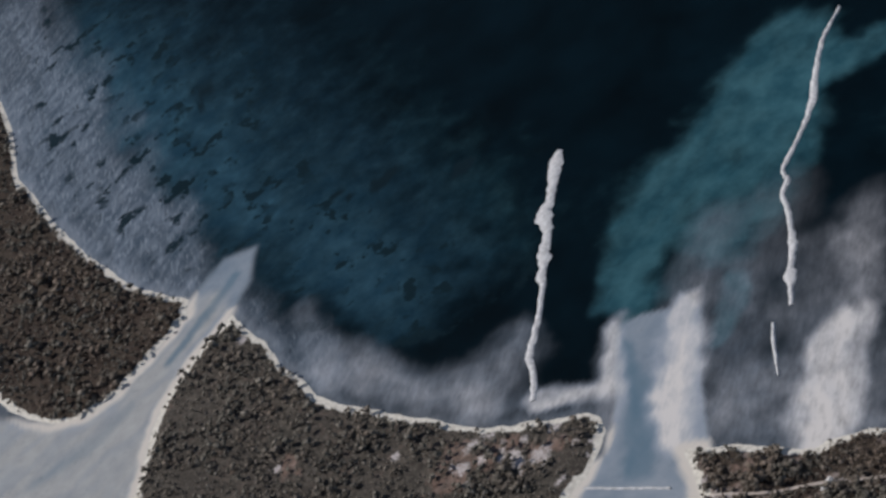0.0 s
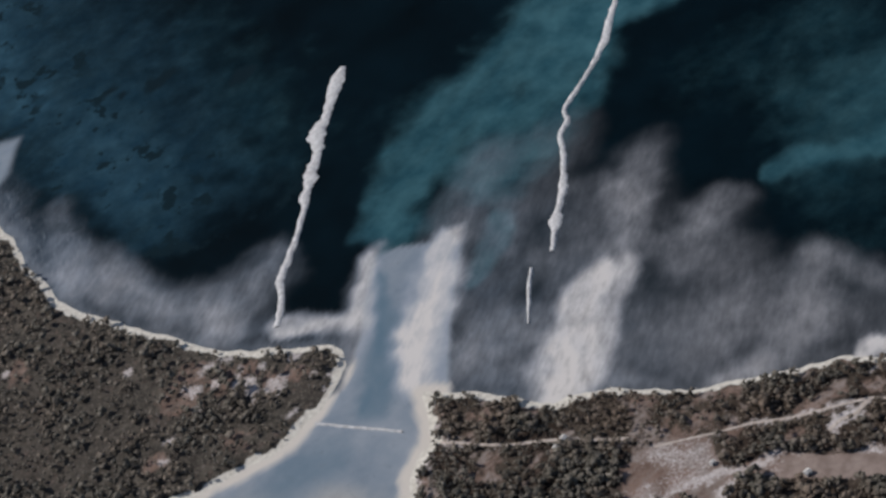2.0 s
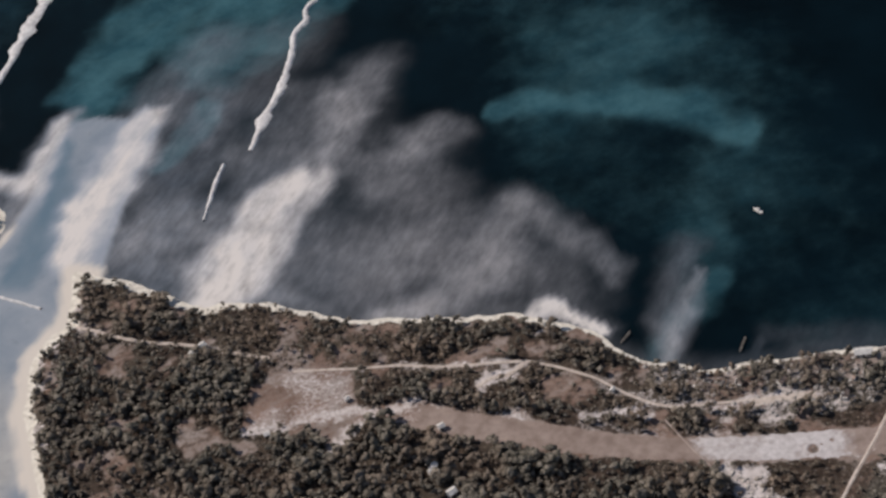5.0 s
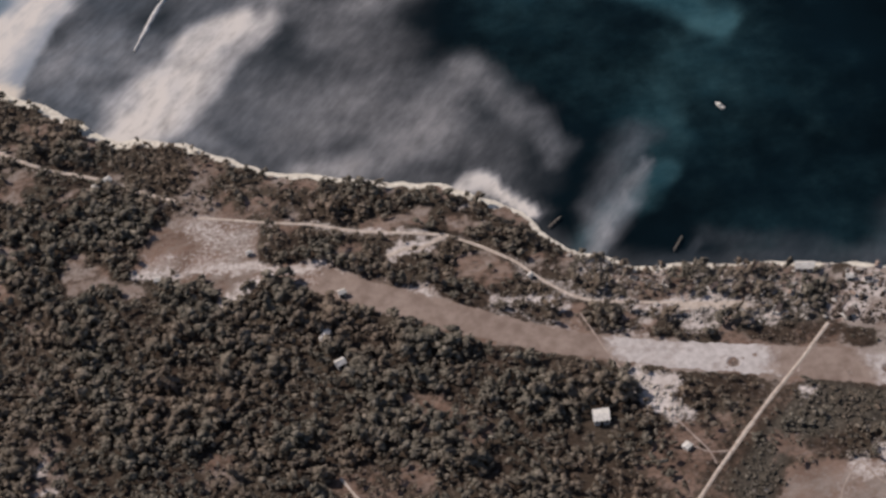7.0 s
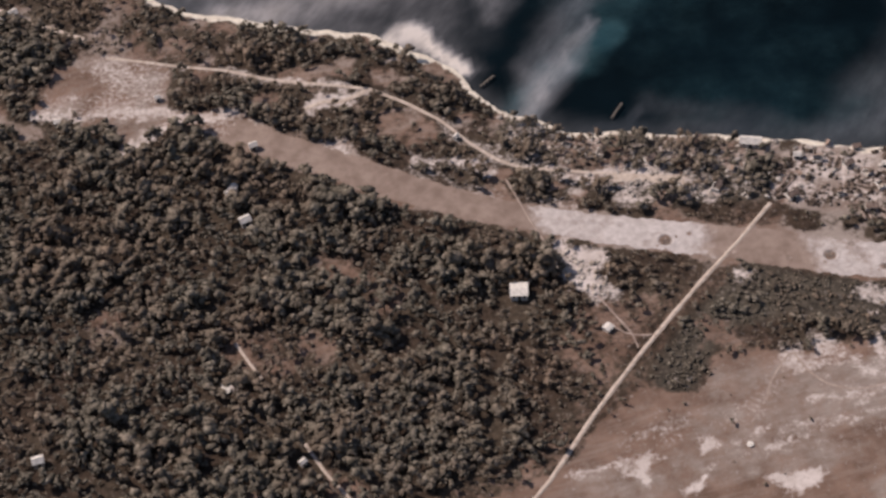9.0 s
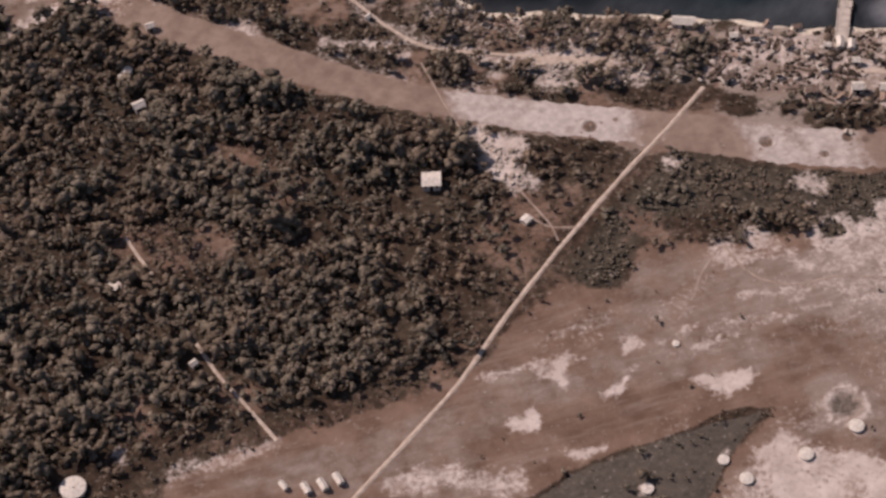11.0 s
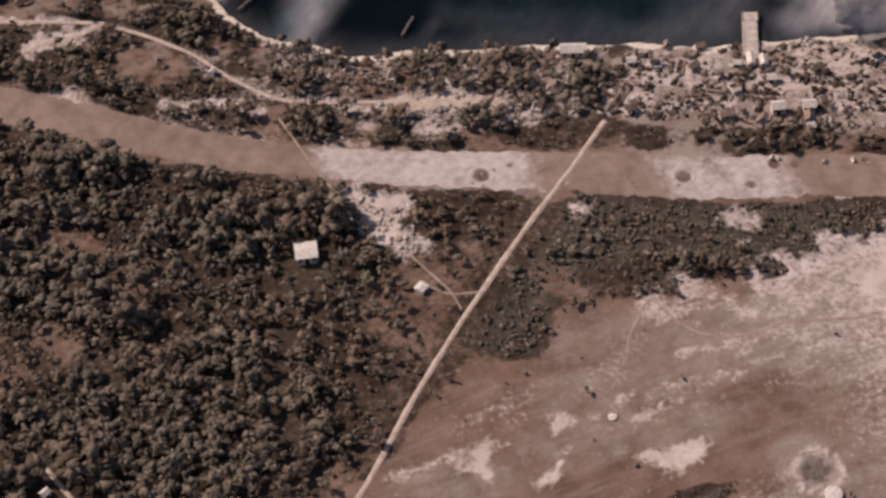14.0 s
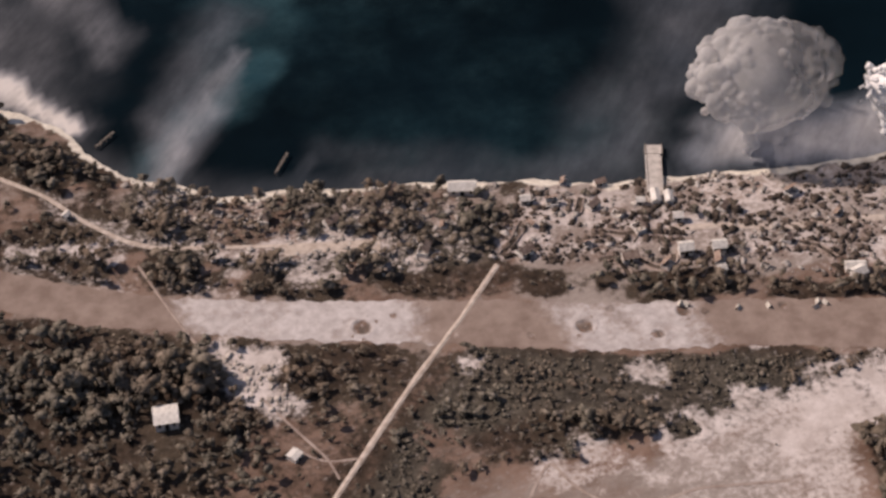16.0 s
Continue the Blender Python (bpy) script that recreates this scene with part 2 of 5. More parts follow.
TEAL = [
    (0.7, [(-132, 234.6, 14.4), (-106.2, 262.1, 23.6), (-78.9, 279.1, 27.1), (-45.1, 289.5, 30.7), (-12.2, 308.7, 32), (7.8, 321, 26.1)]),
    (0.6, [(-86.9, 229, 28.9), (-56.5, 246.1, 26.2), (-19.1, 274.1, 17.4)]),
    (0.6, [(-9, 291.7, 17.5), (13.4, 286.7, 13.7), (37.8, 285.4, 13.9)]),
    (0.56, [(11.6, 144.1, 6.2), (25.5, 139.4, 7.8), (42.6, 132, 9.3), (55.3, 125.1, 10.7), (67.5, 117.7, 11.8), (76.5, 103.3, 9.9), (81, 91.9, 6.8)]),
    (0.17, [(22.1, 102.5, 27.5), (54.2, 77.1, 32.1)]),
    (0.42, [(20.4, 5.5, 6.4), (28.3, 18, 6.8), (38.3, 30, 6.2), (44.8, 35.2, 4.3)]),
    (0.09, [(73.7, 67.1, 27.6), (91.5, 37.8, 33.7), (108.2, 5.5, 32.4)]),
    (0.12, [(64.2, 0.8, 11.3), (86.1, -7.5, 14.8), (108.3, -13.5, 16.7)]),
    (0.3, [(-291.1, 787.2, 30.0), (-292.4, 705.9, 32.1), (-287.4, 624.3, 30.4), (-274.4, 540.1, 25.5), (-257.4, 458.6, 18.0)]),
    (0.17, [(-318.1, 706, 79.8), (-285.9, 583.7, 73.6), (-268.2, 458.6, 44.2), (-239.7, 354.8, 34.5), (-208.5, 299, 21.4)]),
    (0.2, [(-268.2, 716.8, 97.4), (-224.2, 505.3, 80.1), (-184.5, 359.8, 58.4)]),
    (0.12, [(-236.6, 403.1, 25), (-222.3, 330.1, 22.6), (-217.5, 308.8, 14.7)]),
    (0.6, [(-95.8, 193.4, 7.3), (-102.9, 182.7, 8.3), (-109.5, 173.8, 6.5)]),
    (0.3, [(62.9, 206.1, 35.9), (66.8, 158.7, 33.6), (34.3, 132.4, 26.6)]),
    (0.2, [(54.4, 155.7, 32), (87.4, 127.6, 30.7), (85.6, 68.7, 27.7)]),
    (0.18, [(47.2, 51, 14.1), (31.3, 30.8, 10.3), (19.4, 14.7, 7.1)]),
    (0.5, [(-142.4, 207.4, 9.1), (-140.8, 187.3, 7.7)]),
    (0.17, [(-295.4, 675.6, 66.4), (-245.5, 497.2, 83.4), (-189.9, 354.5, 66.3)]),
    (0.55, [(-124.1, 225.4, 10.6), (-134.9, 217.7, 8.9), (-144.6, 209.2, 6.5)]),
    (0.16, [(17.4, 222.2, 26.0), (33.8, 177.3, 27.2), (60.5, 160.3, 24.6)]),
    (0.05, [(45, 45, 30), (75, 25, 30), (100, 5, 25)]),
    (0.06, [(31.7, 73.7, 25.2), (48.9, 42.0, 28.1), (58.9, 12.8, 21.8)]),
    (0.1, [(-161.0, 320.8, 29.6), (-115.5, 300.8, 26.4)]),
    (0.12, [(-253.1, 416.2, 34.8), (-216.3, 328.8, 32.4), (-180.0, 298.8, 23.7)]),
]
PALE_BANDS = [
    (0.75, [(-110.9, 30.9, 1.8), (-95.6, 28, 2.2), (-75.8, 24.8, 2.6), (-59.3, 19, 2.9)]),
    (0.8, [(-90.2, 8.4, 1.4), (-84.7, 14.2, 2.3), (-80, 16.9, 2.5), (-73, 19.8, 2.2)]),
    (0.45, [(-92, 45.4, 4.9), (-81.3, 39.6, 6.2), (-78.5, 32.1, 3.7)]),
    (0.65, [(-56.4, 37.1, 1.3), (-43, 30.1, 1.7), (-25, 24.5, 1.7)]),
    (0.8, [(-37.3, 17.6, 1.5), (-31.7, 19, 1.6), (-25.1, 17.1, 1.6)]),
    (0.6, [(-56.7, 14.1, 3.7), (-42.5, 3.5, 4), (-31.4, -5.2, 3.6)]),
    (0.4, [(67.1, -89.5, 0.8), (73.5, -93, 0.8), (81.7, -94.7, 0.8), (96.1, -97.6, 1), (113.1, -100.1, 1)]),
    (1, [(16.1, -16.2, 1), (32.9, -21.4, 1.2), (44, -24.8, 1.5), (55.3, -28.2, 1.7)]),
    (0.8, [(37.7, -30.2, 1.2), (46.7, -32.5, 1.2)]),
    (0.8, [(57.7, -35.4, 1.5), (62.7, -35.9, 1.3)]),
    (0.6, [(-37.7, 2.6, 1.7), (-27.2, 0.9, 2.1)]),
    (0.7, [(-11.8, -7.8, 1.8), (5.4, -12.6, 1.7), (8.4, -15.4, 1.4)]),
    (0.8, [(-32.6, 21.1, 1.5), (-26.4, 21, 1.4), (-21.4, 21.2, 1.2)]),
    # eastern field bands, some of their white standing for smoke haze
    (0.75, [(86.5, -91.3, 3.5), (94.4, -91, 4.9), (107.6, -89.6, 5.3), (119.2, -88.9, 6.2), (134.3, -89.5, 7.3)]),
    (0.6, [(81, -96.6, 1.6), (95.7, -98.6, 2.4), (113.8, -100.4, 3.5)]),
    (0.5, [(66.5, -102.8, 1.6), (88.2, -103.2, 2.6), (111, -106.5, 4.5)]),
    (0.5, [(66.3, -91.7, 2.7), (72.6, -92.4, 2.4), (79.9, -93.7, 1.9)]),
    (1, [(106.9, -97.3, 3.2), (117, -94.1, 7.1), (127.3, -95, 9.8), (137.1, -103.8, 13.1)]),
    (0.6, [(-10.9, -136, 3.4), (0.2, -134.8, 3.5), (9.8, -141, 4.5)]),
    (0.5, [(-56.8, -124.9, 2.9), (-43.7, -124.2, 2.3), (-34.6, -121.2, 1.6)]),
    (1, [(20.4, -115.2, 1.6), (24.6, -115.8, 2.6), (28, -113.6, 1.4)]),
    (0.9, [(40.6, -110.9, 1.2), (43, -109.5, 1.3)]),
    (0.95, [(34.2, -122.2, 1.2), (38, -120.6, 1.7), (41, -119, 1)]),
    (0.9, [(53.2, -109, 0.9), (56, -108.4, 0.8)]),
    (0.9, [(54.4, -114.4, 0.7), (60.2, -113, 0.7)]),
    (0.95, [(54.5, -123.2, 2.2), (59.4, -124.5, 3), (65, -124.2, 2)]),
    (0.95, [(15.4, -125.4, 2.2), (17.6, -127.6, 2.4), (19, -124.6, 1.5)]),
    (0.9, [(25.5, -135.2, 1.6), (31, -134.2, 1.8)]),
    (0.55, [(39.1, -108.5, 0.7), (51.1, -109.6, 0.6), (69.3, -109.7, 0.8), (96.1, -109.2, 1.2)]),
    (0.5, [(57.2, -113.8, 0.6), (66, -112.6, 0.6), (76.7, -111.8, 0.8)]),
    (0.55, [(10.3, -112.6, 1.2), (17.1, -112.8, 1.7), (26.2, -113, 1.9), (31.9, -113, 1.2)]),
]
SHOAL = [
    (1, [(-228, 52.8, 57.5), (-195.2, 62.8, 30), (-206.8, 91, 24.2)]),
    (1, [(-250.1, 78.8, 35.6), (-221, 79.5, 28.9), (-198.8, 56.2, 15.7)]),
    (0.8, [(-268.7, 129.6, 30.8), (-233.7, 103.8, 22.5)]),
    (1, [(-425.6, 372.1, 71.7), (-394.4, 361.1, 42.6), (-364.5, 361, 23.7), (-334.3, 386.7, 14.8), (-300.1, 410.7, 12.6)]),
    (1, [(-381, 319.8, 22.5), (-359.5, 341.2, 9.2)]),
]
CHANNEL = [
    (0.75, [(-281.9, 419.3, 3.8), (-299.4, 407, 3.7), (-317.9, 396.4, 3.7), (-330.5, 388.1, 3.3)]),
    (0.4, [(-417.2, 364, 5.6), (-387.2, 363.8, 4.8), (-357.8, 374.4, 4)]),
    (0.85, [(-148.4, 205.6, 5.7), (-151.3, 178.3, 7.2), (-160.6, 152.6, 7.9), (-171.7, 139.1, 7.9)]),
    (0.5, [(-195.1, 126.5, 10.2), (-214.4, 124.5, 12.7)]),
]
REEF = [
    (0.85, [(-357.7, 843, 49.8), (-345.8, 717.2, 46.6), (-341.3, 601.1, 43.2), (-325, 505.9, 35.7), (-305.8, 440.4, 19.9)]),
    (0.5, [(-287, 385, 16.1), (-272.3, 336.8, 19.2), (-263, 306.6, 14.3)]),
]
CORAL_BAND = [(-318.9, 827.4, 26.9), (-311.8, 714.9, 23.3), (-302.5, 612.5, 20.1), (-291.6, 533.1, 19.0), (-271.5, 472.1, 16.7), (-258.7, 431.8, 11.8)]
CORAL_HEADS = [
    (1, [(-246.8, 607.2, 7.6), (-242.1, 608.1, 4.9)]),
    (1, [(-214.8, 429.7, 3.8), (-212.1, 430.3, 2.6)]),
    (1, [(-210.6, 421.5, 2.9), (-208.6, 422.3, 1.7)]),
    (1, [(-193, 416, 6), (-188.9, 416.7, 3.8)]),
    (1, [(-185.9, 418.1, 4.2), (-183, 418.4, 2.9)]),
    (1, [(-155.5, 385.6, 6.1), (-151.2, 386, 4)]),
    (1, [(-243.9, 719, 6.8), (-240.1, 720.1, 4.3)]),
    (1, [(-276.4, 714.9, 6.2), (-272.9, 715.3, 4.3)]),
    (1, [(-234.6, 576.7, 2.6), (-233, 576.9, 1.6)]),
    (1, [(-253.9, 592, 3.2), (-252.1, 592.8, 2.1)]),
    (1, [(-275.9, 645.3, 2.8), (-274.2, 645.5, 1.7)]),
    (1, [(-205.1, 399.3, 1.7), (-203.9, 399.7, 0.8)]),
    (1, [(-224.3, 270.9, 1.7), (-223, 271, 1)]),
]


# ---- arithmetic of the plan ----
RNG = np.random.RandomState(7)
LATTICE = RNG.rand(256, 256)


def value_noise(x, y):
    """Smooth noise of 0 to 1 on arrays."""
    xi, yi = np.floor(x).astype(int), np.floor(y).astype(int)
    u, v = x - xi, y - yi
    u, v = u * u * (3 - 2 * u), v * v * (3 - 2 * v)
    a, b = LATTICE[xi % 256, yi % 256], LATTICE[(xi + 1) % 256, yi % 256]
    c, d = LATTICE[xi % 256, (yi + 1) % 256], LATTICE[(xi + 1) % 256, (yi + 1) % 256]
    return (a * (1 - u) + b * u) * (1 - v) + (c * (1 - u) + d * u) * v


def fbm(x, y, size, octaves=4, shift=0.0):
    """Layered noise of about 0 to 1, whose largest lumps are size metres wide."""
    total, weight, amount = 0, 0, 1.0
    for i in range(octaves):
        k = 2 ** i / size
        total = total + amount * value_noise(x * k + 17.3 * i + shift, y * k + 5.1 * i - shift)
        weight, amount = weight + amount, amount * 0.5
    return total / weight


def smooth(a, b, x):
    u = np.clip((x - a) / (b - a), 0, 1)
    return u * u * (3 - 2 * u)


def line_distance(x, y, points):
    """Distance to a polyline; for points with a third number, distance over that radius."""
    best = np.full(np.shape(x), 1e9)
    for p, q in zip(points[:-1], points[1:]):
        dx, dy = q[0] - p[0], q[1] - p[1]
        u = np.clip(((x - p[0]) * dx + (y - p[1]) * dy) / (dx * dx + dy * dy + 1e-9), 0, 1)
        d = np.hypot(x - p[0] - u * dx, y - p[1] - u * dy)
        if len(p) > 2:
            d = d / (p[2] + u * (q[2] - p[2]))
        best = np.minimum(best, d)
    return best


def inside(x, y, polygon):
    """Signed distance to a polygon, positive inside."""
    hit = np.zeros(np.shape(x), bool)
    for (ax, ay), (bx, by) in zip(polygon, polygon[1:] + polygon[:1]):
        if ay == by:
            continue
        hit ^= ((ay > y) != (by > y)) & (x < (bx - ax) * (y - ay) / (by - ay) + ax)
    return np.where(hit, 1, -1) * line_distance(x, y, polygon + polygon[:1])


def close_to(x, y, points, reach):
    """Which places lie within reach of the box round the points."""
    px, py = [p[0] for p in points], [p[1] for p in points]
    return (x > min(px) - reach) & (x < max(px) + reach) & (y > min(py) - reach) & (y < max(py) + reach)


def warp(x, y, size, amount, shift=0.0):
    return (x + (fbm(x, y, size, 3, shift) - 0.5) * 2 * amount, y + (fbm(x, y, size, 3, shift + 40) - 0.5) * 2 * amount)


def shore(x, y):
    """Signed distance to the coast, positive on land."""
    wx, wy = warp(x, y, 9, 1.6)
    return np.maximum(np.maximum(inside(wx, wy, LAND_WEST), inside(wx, wy, LAND_MIDDLE)), inside(wx, wy, LAND_MAIN))


RUNWAY = RUNWAY_NORTH + RUNWAY_SOUTH[::-1]
ROUTES = [(ROAD, 0.6), (PATH_WEST, 0.4), (PATH_WEST_END, 0.4), (TRACK_STRIP[:5], 0.3), (TRACK_STRIP[5:], 0.24), (TRACK_NORTH, 0.5), (TRACK_FLARE, 1.25), (TRACK_SPUR, 0.8), (TRACK_INLET, 0.65),
          (TRACK_FORK, 0.26), (TRACK_VILLAGE, 0.8), (TRACK_HOUSE, 0.25)]
CRATERS = [(45.8, -48.0, 1.9), (84.0, -61.0, 1.7), (95.9, -67.1, 1.2), (102.3, -63.4, 1.4), (81.3, -134.8, 3.7), (106.0, -64.8, 0.9), (74.0, -60.0, 0.8),
           (52.0, -47.0, 0.7), (90.0, -58.5, 0.8), (61.0, -55.0, 0.7), (72.0, -96.0, 1.6), (91.5, -89.0, 3.0), (120.0, -68.0, 0.9), (40.0, -92.0, 1.2)]


def terrain(x, y, sd=None):
    """Height of the ground."""
    sd = shore(x, y) if sd is None else sd
    z = np.where(sd > 0, 0.9 * smooth(0, 9, sd) + 0.035 * np.minimum(sd, 12), np.maximum(sd * 0.12, -3.0))
    z = z + smooth(1, 12, sd) * (fbm(x, y, 26, 3, 3.0) - 0.4) * 0.5
    for cx, cy, r in CRATERS:
        d = np.hypot(x - cx, y - cy) / r
        z = z - min(0.30, 0.5 / r) * r * np.clip(1 - d * d, 0, 1) + 0.10 * r * np.exp(-((d - 1.1) / 0.22) ** 2)
    return z


# ---- materials ----
def material(name, rough=0.9, bump=0.0, bump_scale=4.0, spec=0.2):
    m = bpy.data.materials.new(name)
    m.use_nodes = True
    n, l = m.node_tree.nodes, m.node_tree.links
    b = n["Principled BSDF"]
    b.inputs["Roughness"].default_value = rough
    b.inputs["Specular IOR Level"].default_value = spec
    if bump:
        t = n.new("ShaderNodeTexNoise")
        t.inputs["Scale"].default_value, t.inputs["Detail"].default_value = bump_scale, 6
        t.inputs["Roughness"].default_value = 0.65
        p = n.new("ShaderNodeBump")
        p.inputs["Strength"].default_value, p.inputs["Distance"].default_value = bump, 0.4
        place = n.new("ShaderNodeNewGeometry")
        l.new(place.outputs["Position"], t.inputs["Vector"])
        l.new(t.outputs["Fac"], p.inputs["Height"])
        l.new(p.outputs["Normal"], b.inputs["Normal"])
    return m, n, l, b


def mixed(n, l, fac, a, b):
    """A colour mix; fac, a and b are sockets or values."""
    m = n.new("ShaderNodeMix")
    m.data_type = "RGBA"
    for value, socket in ((fac, m.inputs[0]), (a, m.inputs[6]), (b, m.inputs[7])):
        if isinstance(value, bpy.types.NodeSocket):
            l.new(value, socket)
        elif isinstance(value, tuple):
            socket.default_value = (*value, 1)
        else:
            socket.default_value = value
    return m.outputs[2]


def noise_fac(n, l, scale, low=0.35, high=0.65, detail=6.0, stretch=None, rough=0.6):
    """Noise in world space, from 0 at low to 1 at high."""
    place = n.new("ShaderNodeNewGeometry").outputs["Position"]
    if stretch:
        mp = n.new("ShaderNodeMapping")
        mp.vector_type = "TEXTURE"
        mp.inputs["Scale"].default_value = stretch[:3]
        mp.inputs["Rotation"].default_value = (0, 0, stretch[3])
        l.new(place, mp.inputs["Vector"])
        place = mp.outputs["Vector"]
    t = n.new("ShaderNodeTexNoise")
    t.inputs["Scale"].default_value, t.inputs["Detail"].default_value, t.inputs["Roughness"].default_value = scale, detail, rough
    l.new(place, t.inputs["Vector"])
    r = n.new("ShaderNodeMapRange")
    r.inputs["From Min"].default_value, r.inputs["From Max"].default_value = low, high
    l.new(t.outputs["Fac"], r.inputs["Value"])
    return r.outputs["Result"]


def mask(n, name):
    a = n.new("ShaderNodeAttribute")
    a.attribute_name = name
    return a.outputs["Fac"]


def ragged(n, l, value, scale, amount=0.7, low=0.3, high=0.7):
    """A mask with its edge broken up by noise in world space."""
    t = noise_fac(n, l, scale, 0.25, 0.75, 8.0, None, 0.7)
    a = n.new("ShaderNodeMath")
    a.operation = "MULTIPLY_ADD"
    l.new(t, a.inputs[0])
    a.inputs[1].default_value = amount
    l.new(value, a.inputs[2])
    r = n.new("ShaderNodeMapRange")
    r.interpolation_type = "SMOOTHSTEP"
    r.inputs["From Min"].default_value, r.inputs["From Max"].default_value = low + amount / 2, high + amount / 2
    l.new(a.outputs[0], r.inputs["Value"])
    return r.outputs["Result"]


def times_(n, l, a, b):
    m = n.new("ShaderNodeMath")
    m.operation = "MULTIPLY"
    for v, s in ((a, m.inputs[0]), (b, m.inputs[1])):
        if isinstance(v, bpy.types.NodeSocket):
            l.new(v, s)
        else:
            s.default_value = v
    return m.outputs[0]


# ground: shade-darkened litter under the trees, scorched brown earth, pale coral, beach sand
GROUND, n, l, b = material("ground", 0.95, 0.5, 1.2)
# near black, since shade between the crowns is put into this colour
shaded_litter = mixed(n, l, noise_fac(n, l, 0.55, 0.36, 0.64, 8.0, None, 0.7), (0.015, 0.010, 0.007), (0.068, 0.045, 0.032))
shaded_litter = mixed(n, l, times_(n, l, noise_fac(n, l, 0.06, 0.45, 0.6), 0.6), shaded_litter, mixed(n, l, noise_fac(n, l, 0.8, 0.36, 0.64, 8.0, None, 0.7), (0.03, 0.025, 0.017), (0.11, 0.082, 0.06)))
earth = mixed(n, l, noise_fac(n, l, 0.12), (0.128, 0.079, 0.058), (0.232, 0.153, 0.119))
earth = mixed(n, l, times_(n, l, noise_fac(n, l, 0.3, 0.5, 0.7, 8.0, (5.0, 0.8, 1.0, radians(8)), 0.7), 0.5), earth, (0.31, 0.25, 0.22))
earth = mixed(n, l, times_(n, l, noise_fac(n, l, 0.9, 0.5, 0.75), 0.5), earth, (0.10, 0.070, 0.054))
dust = mixed(n, l, noise_fac(n, l, 0.5, 0.3, 0.7, 8.0, (3.0, 0.9, 1.0, radians(6)), 0.7), (0.205, 0.163, 0.141), (0.34, 0.288, 0.258))
earth = mixed(n, l, ragged(n, l, mask(n, "dust"), 0.25, 0.8, 0.1, 0.9), earth, dust)
pale = mixed(n, l, noise_fac(n, l, 0.3), (0.44, 0.375, 0.345), (0.63, 0.56, 0.53))
sand = mixed(n, l, noise_fac(n, l, 0.5), (0.52, 0.46, 0.385), (0.72, 0.66, 0.57))
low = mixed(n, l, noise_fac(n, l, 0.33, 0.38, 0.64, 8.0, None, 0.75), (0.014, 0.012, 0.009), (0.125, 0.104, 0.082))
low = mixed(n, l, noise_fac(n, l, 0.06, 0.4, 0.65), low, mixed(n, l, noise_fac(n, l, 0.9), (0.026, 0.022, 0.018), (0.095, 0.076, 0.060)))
heath = mixed(n, l, noise_fac(n, l, 0.5, 0.3, 0.7, 8.0, None, 0.7), (0.055, 0.048, 0.042), (0.125, 0.105, 0.09))
colour = mixed(n, l, mask(n, "scrub"), shaded_litter, low)
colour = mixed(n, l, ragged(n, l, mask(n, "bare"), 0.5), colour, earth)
colour = mixed(n, l, ragged(n, l, mask(n, "heath"), 0.6, 0.5), colour, heath)
colour = mixed(n, l, ragged(n, l, mask(n, "pale"), 0.9, 1.25, 0.12, 0.95), colour, pale)
colour = mixed(n, l, ragged(n, l, mask(n, "sand"), 0.5, 0.5), colour, sand)
l.new(colour, b.inputs["Base Color"])

# sea: deep blue, teal shallows, reef flat, pale flats, milky silt
WATER, n, l, b = material("sea_water", 0.5, 0.1, 0.5, 0.02)
swell = noise_fac(n, l, 0.02, 0.3, 0.7)
deep = mixed(n, l, swell, (0.0008, 0.0030, 0.0046), (0.0020, 0.0082, 0.0128))
teal = mixed(n, l, noise_fac(n, l, 0.06), (0.022, 0.070, 0.090), (0.052, 0.128, 0.150))
teal = mixed(n, l, mask(n, "lagoon"), teal, mixed(n, l, noise_fac(n, l, 0.06), (0.019, 0.056, 0.088), (0.044, 0.104, 0.144)))
reef = mixed(n, l, noise_fac(n, l, 0.16, 0.35, 0.7, 6.0, (2.6, 0.9, 1.0, radians(41))), (0.065, 0.085, 0.112), (0.20, 0.225, 0.265))
reef = mixed(n, l, times_(n, l, noise_fac(n, l, 0.3, 0.52, 0.66, 5.0, (0.45, 2.4, 1.0, radians(-12)), 0.6), 0.6), reef, (0.34, 0.37, 0.41))
flat = mixed(n, l, noise_fac(n, l, 0.05), (0.18, 0.212, 0.25), (0.26, 0.282, 0.312))
silt = mixed(n, l, noise_fac(n, l, 0.05), (0.275, 0.31, 0.37), (0.385, 0.40, 0.445))
silt = mixed(n, l, mask(n, "mud"), silt, mixed(n, l, noise_fac(n, l, 0.08), (0.275, 0.278, 0.305), (0.375, 0.37, 0.395)))
silt = mixed(n, l, times_(n, l, mask(n, "silt"), mask(n, "silt")), silt, (0.62, 0.565, 0.525))
colour = mixed(n, l, ragged(n, l, mask(n, "teal"), 0.10, 0.22, 0.02, 0.98), deep, teal)
colour = mixed(n, l, mask(n, "reef"), colour, reef)
colour = mixed(n, l, mask(n, "heads"), colour, (0.006, 0.014, 0.019))
clusters = noise_fac(n, l, 0.03, 0.38, 0.52, 3.0)
knobs = noise_fac(n, l, 0.085, 0.56, 0.59, 4.0, (1.2, 1.2, 1.0, 0.3), 0.6)
colour = mixed(n, l, times_(n, l, times_(n, l, mask(n, "coral"), knobs), clusters), colour, (0.006, 0.015, 0.020))
flat = mixed(n, l, mask(n, "shoal"), flat, mixed(n, l, noise_fac(n, l, 0.09, 0.3, 0.7), (0.30, 0.29, 0.28), (0.39, 0.375, 0.355)))
flat = mixed(n, l, mask(n, "channel"), flat, (0.10, 0.155, 0.20))
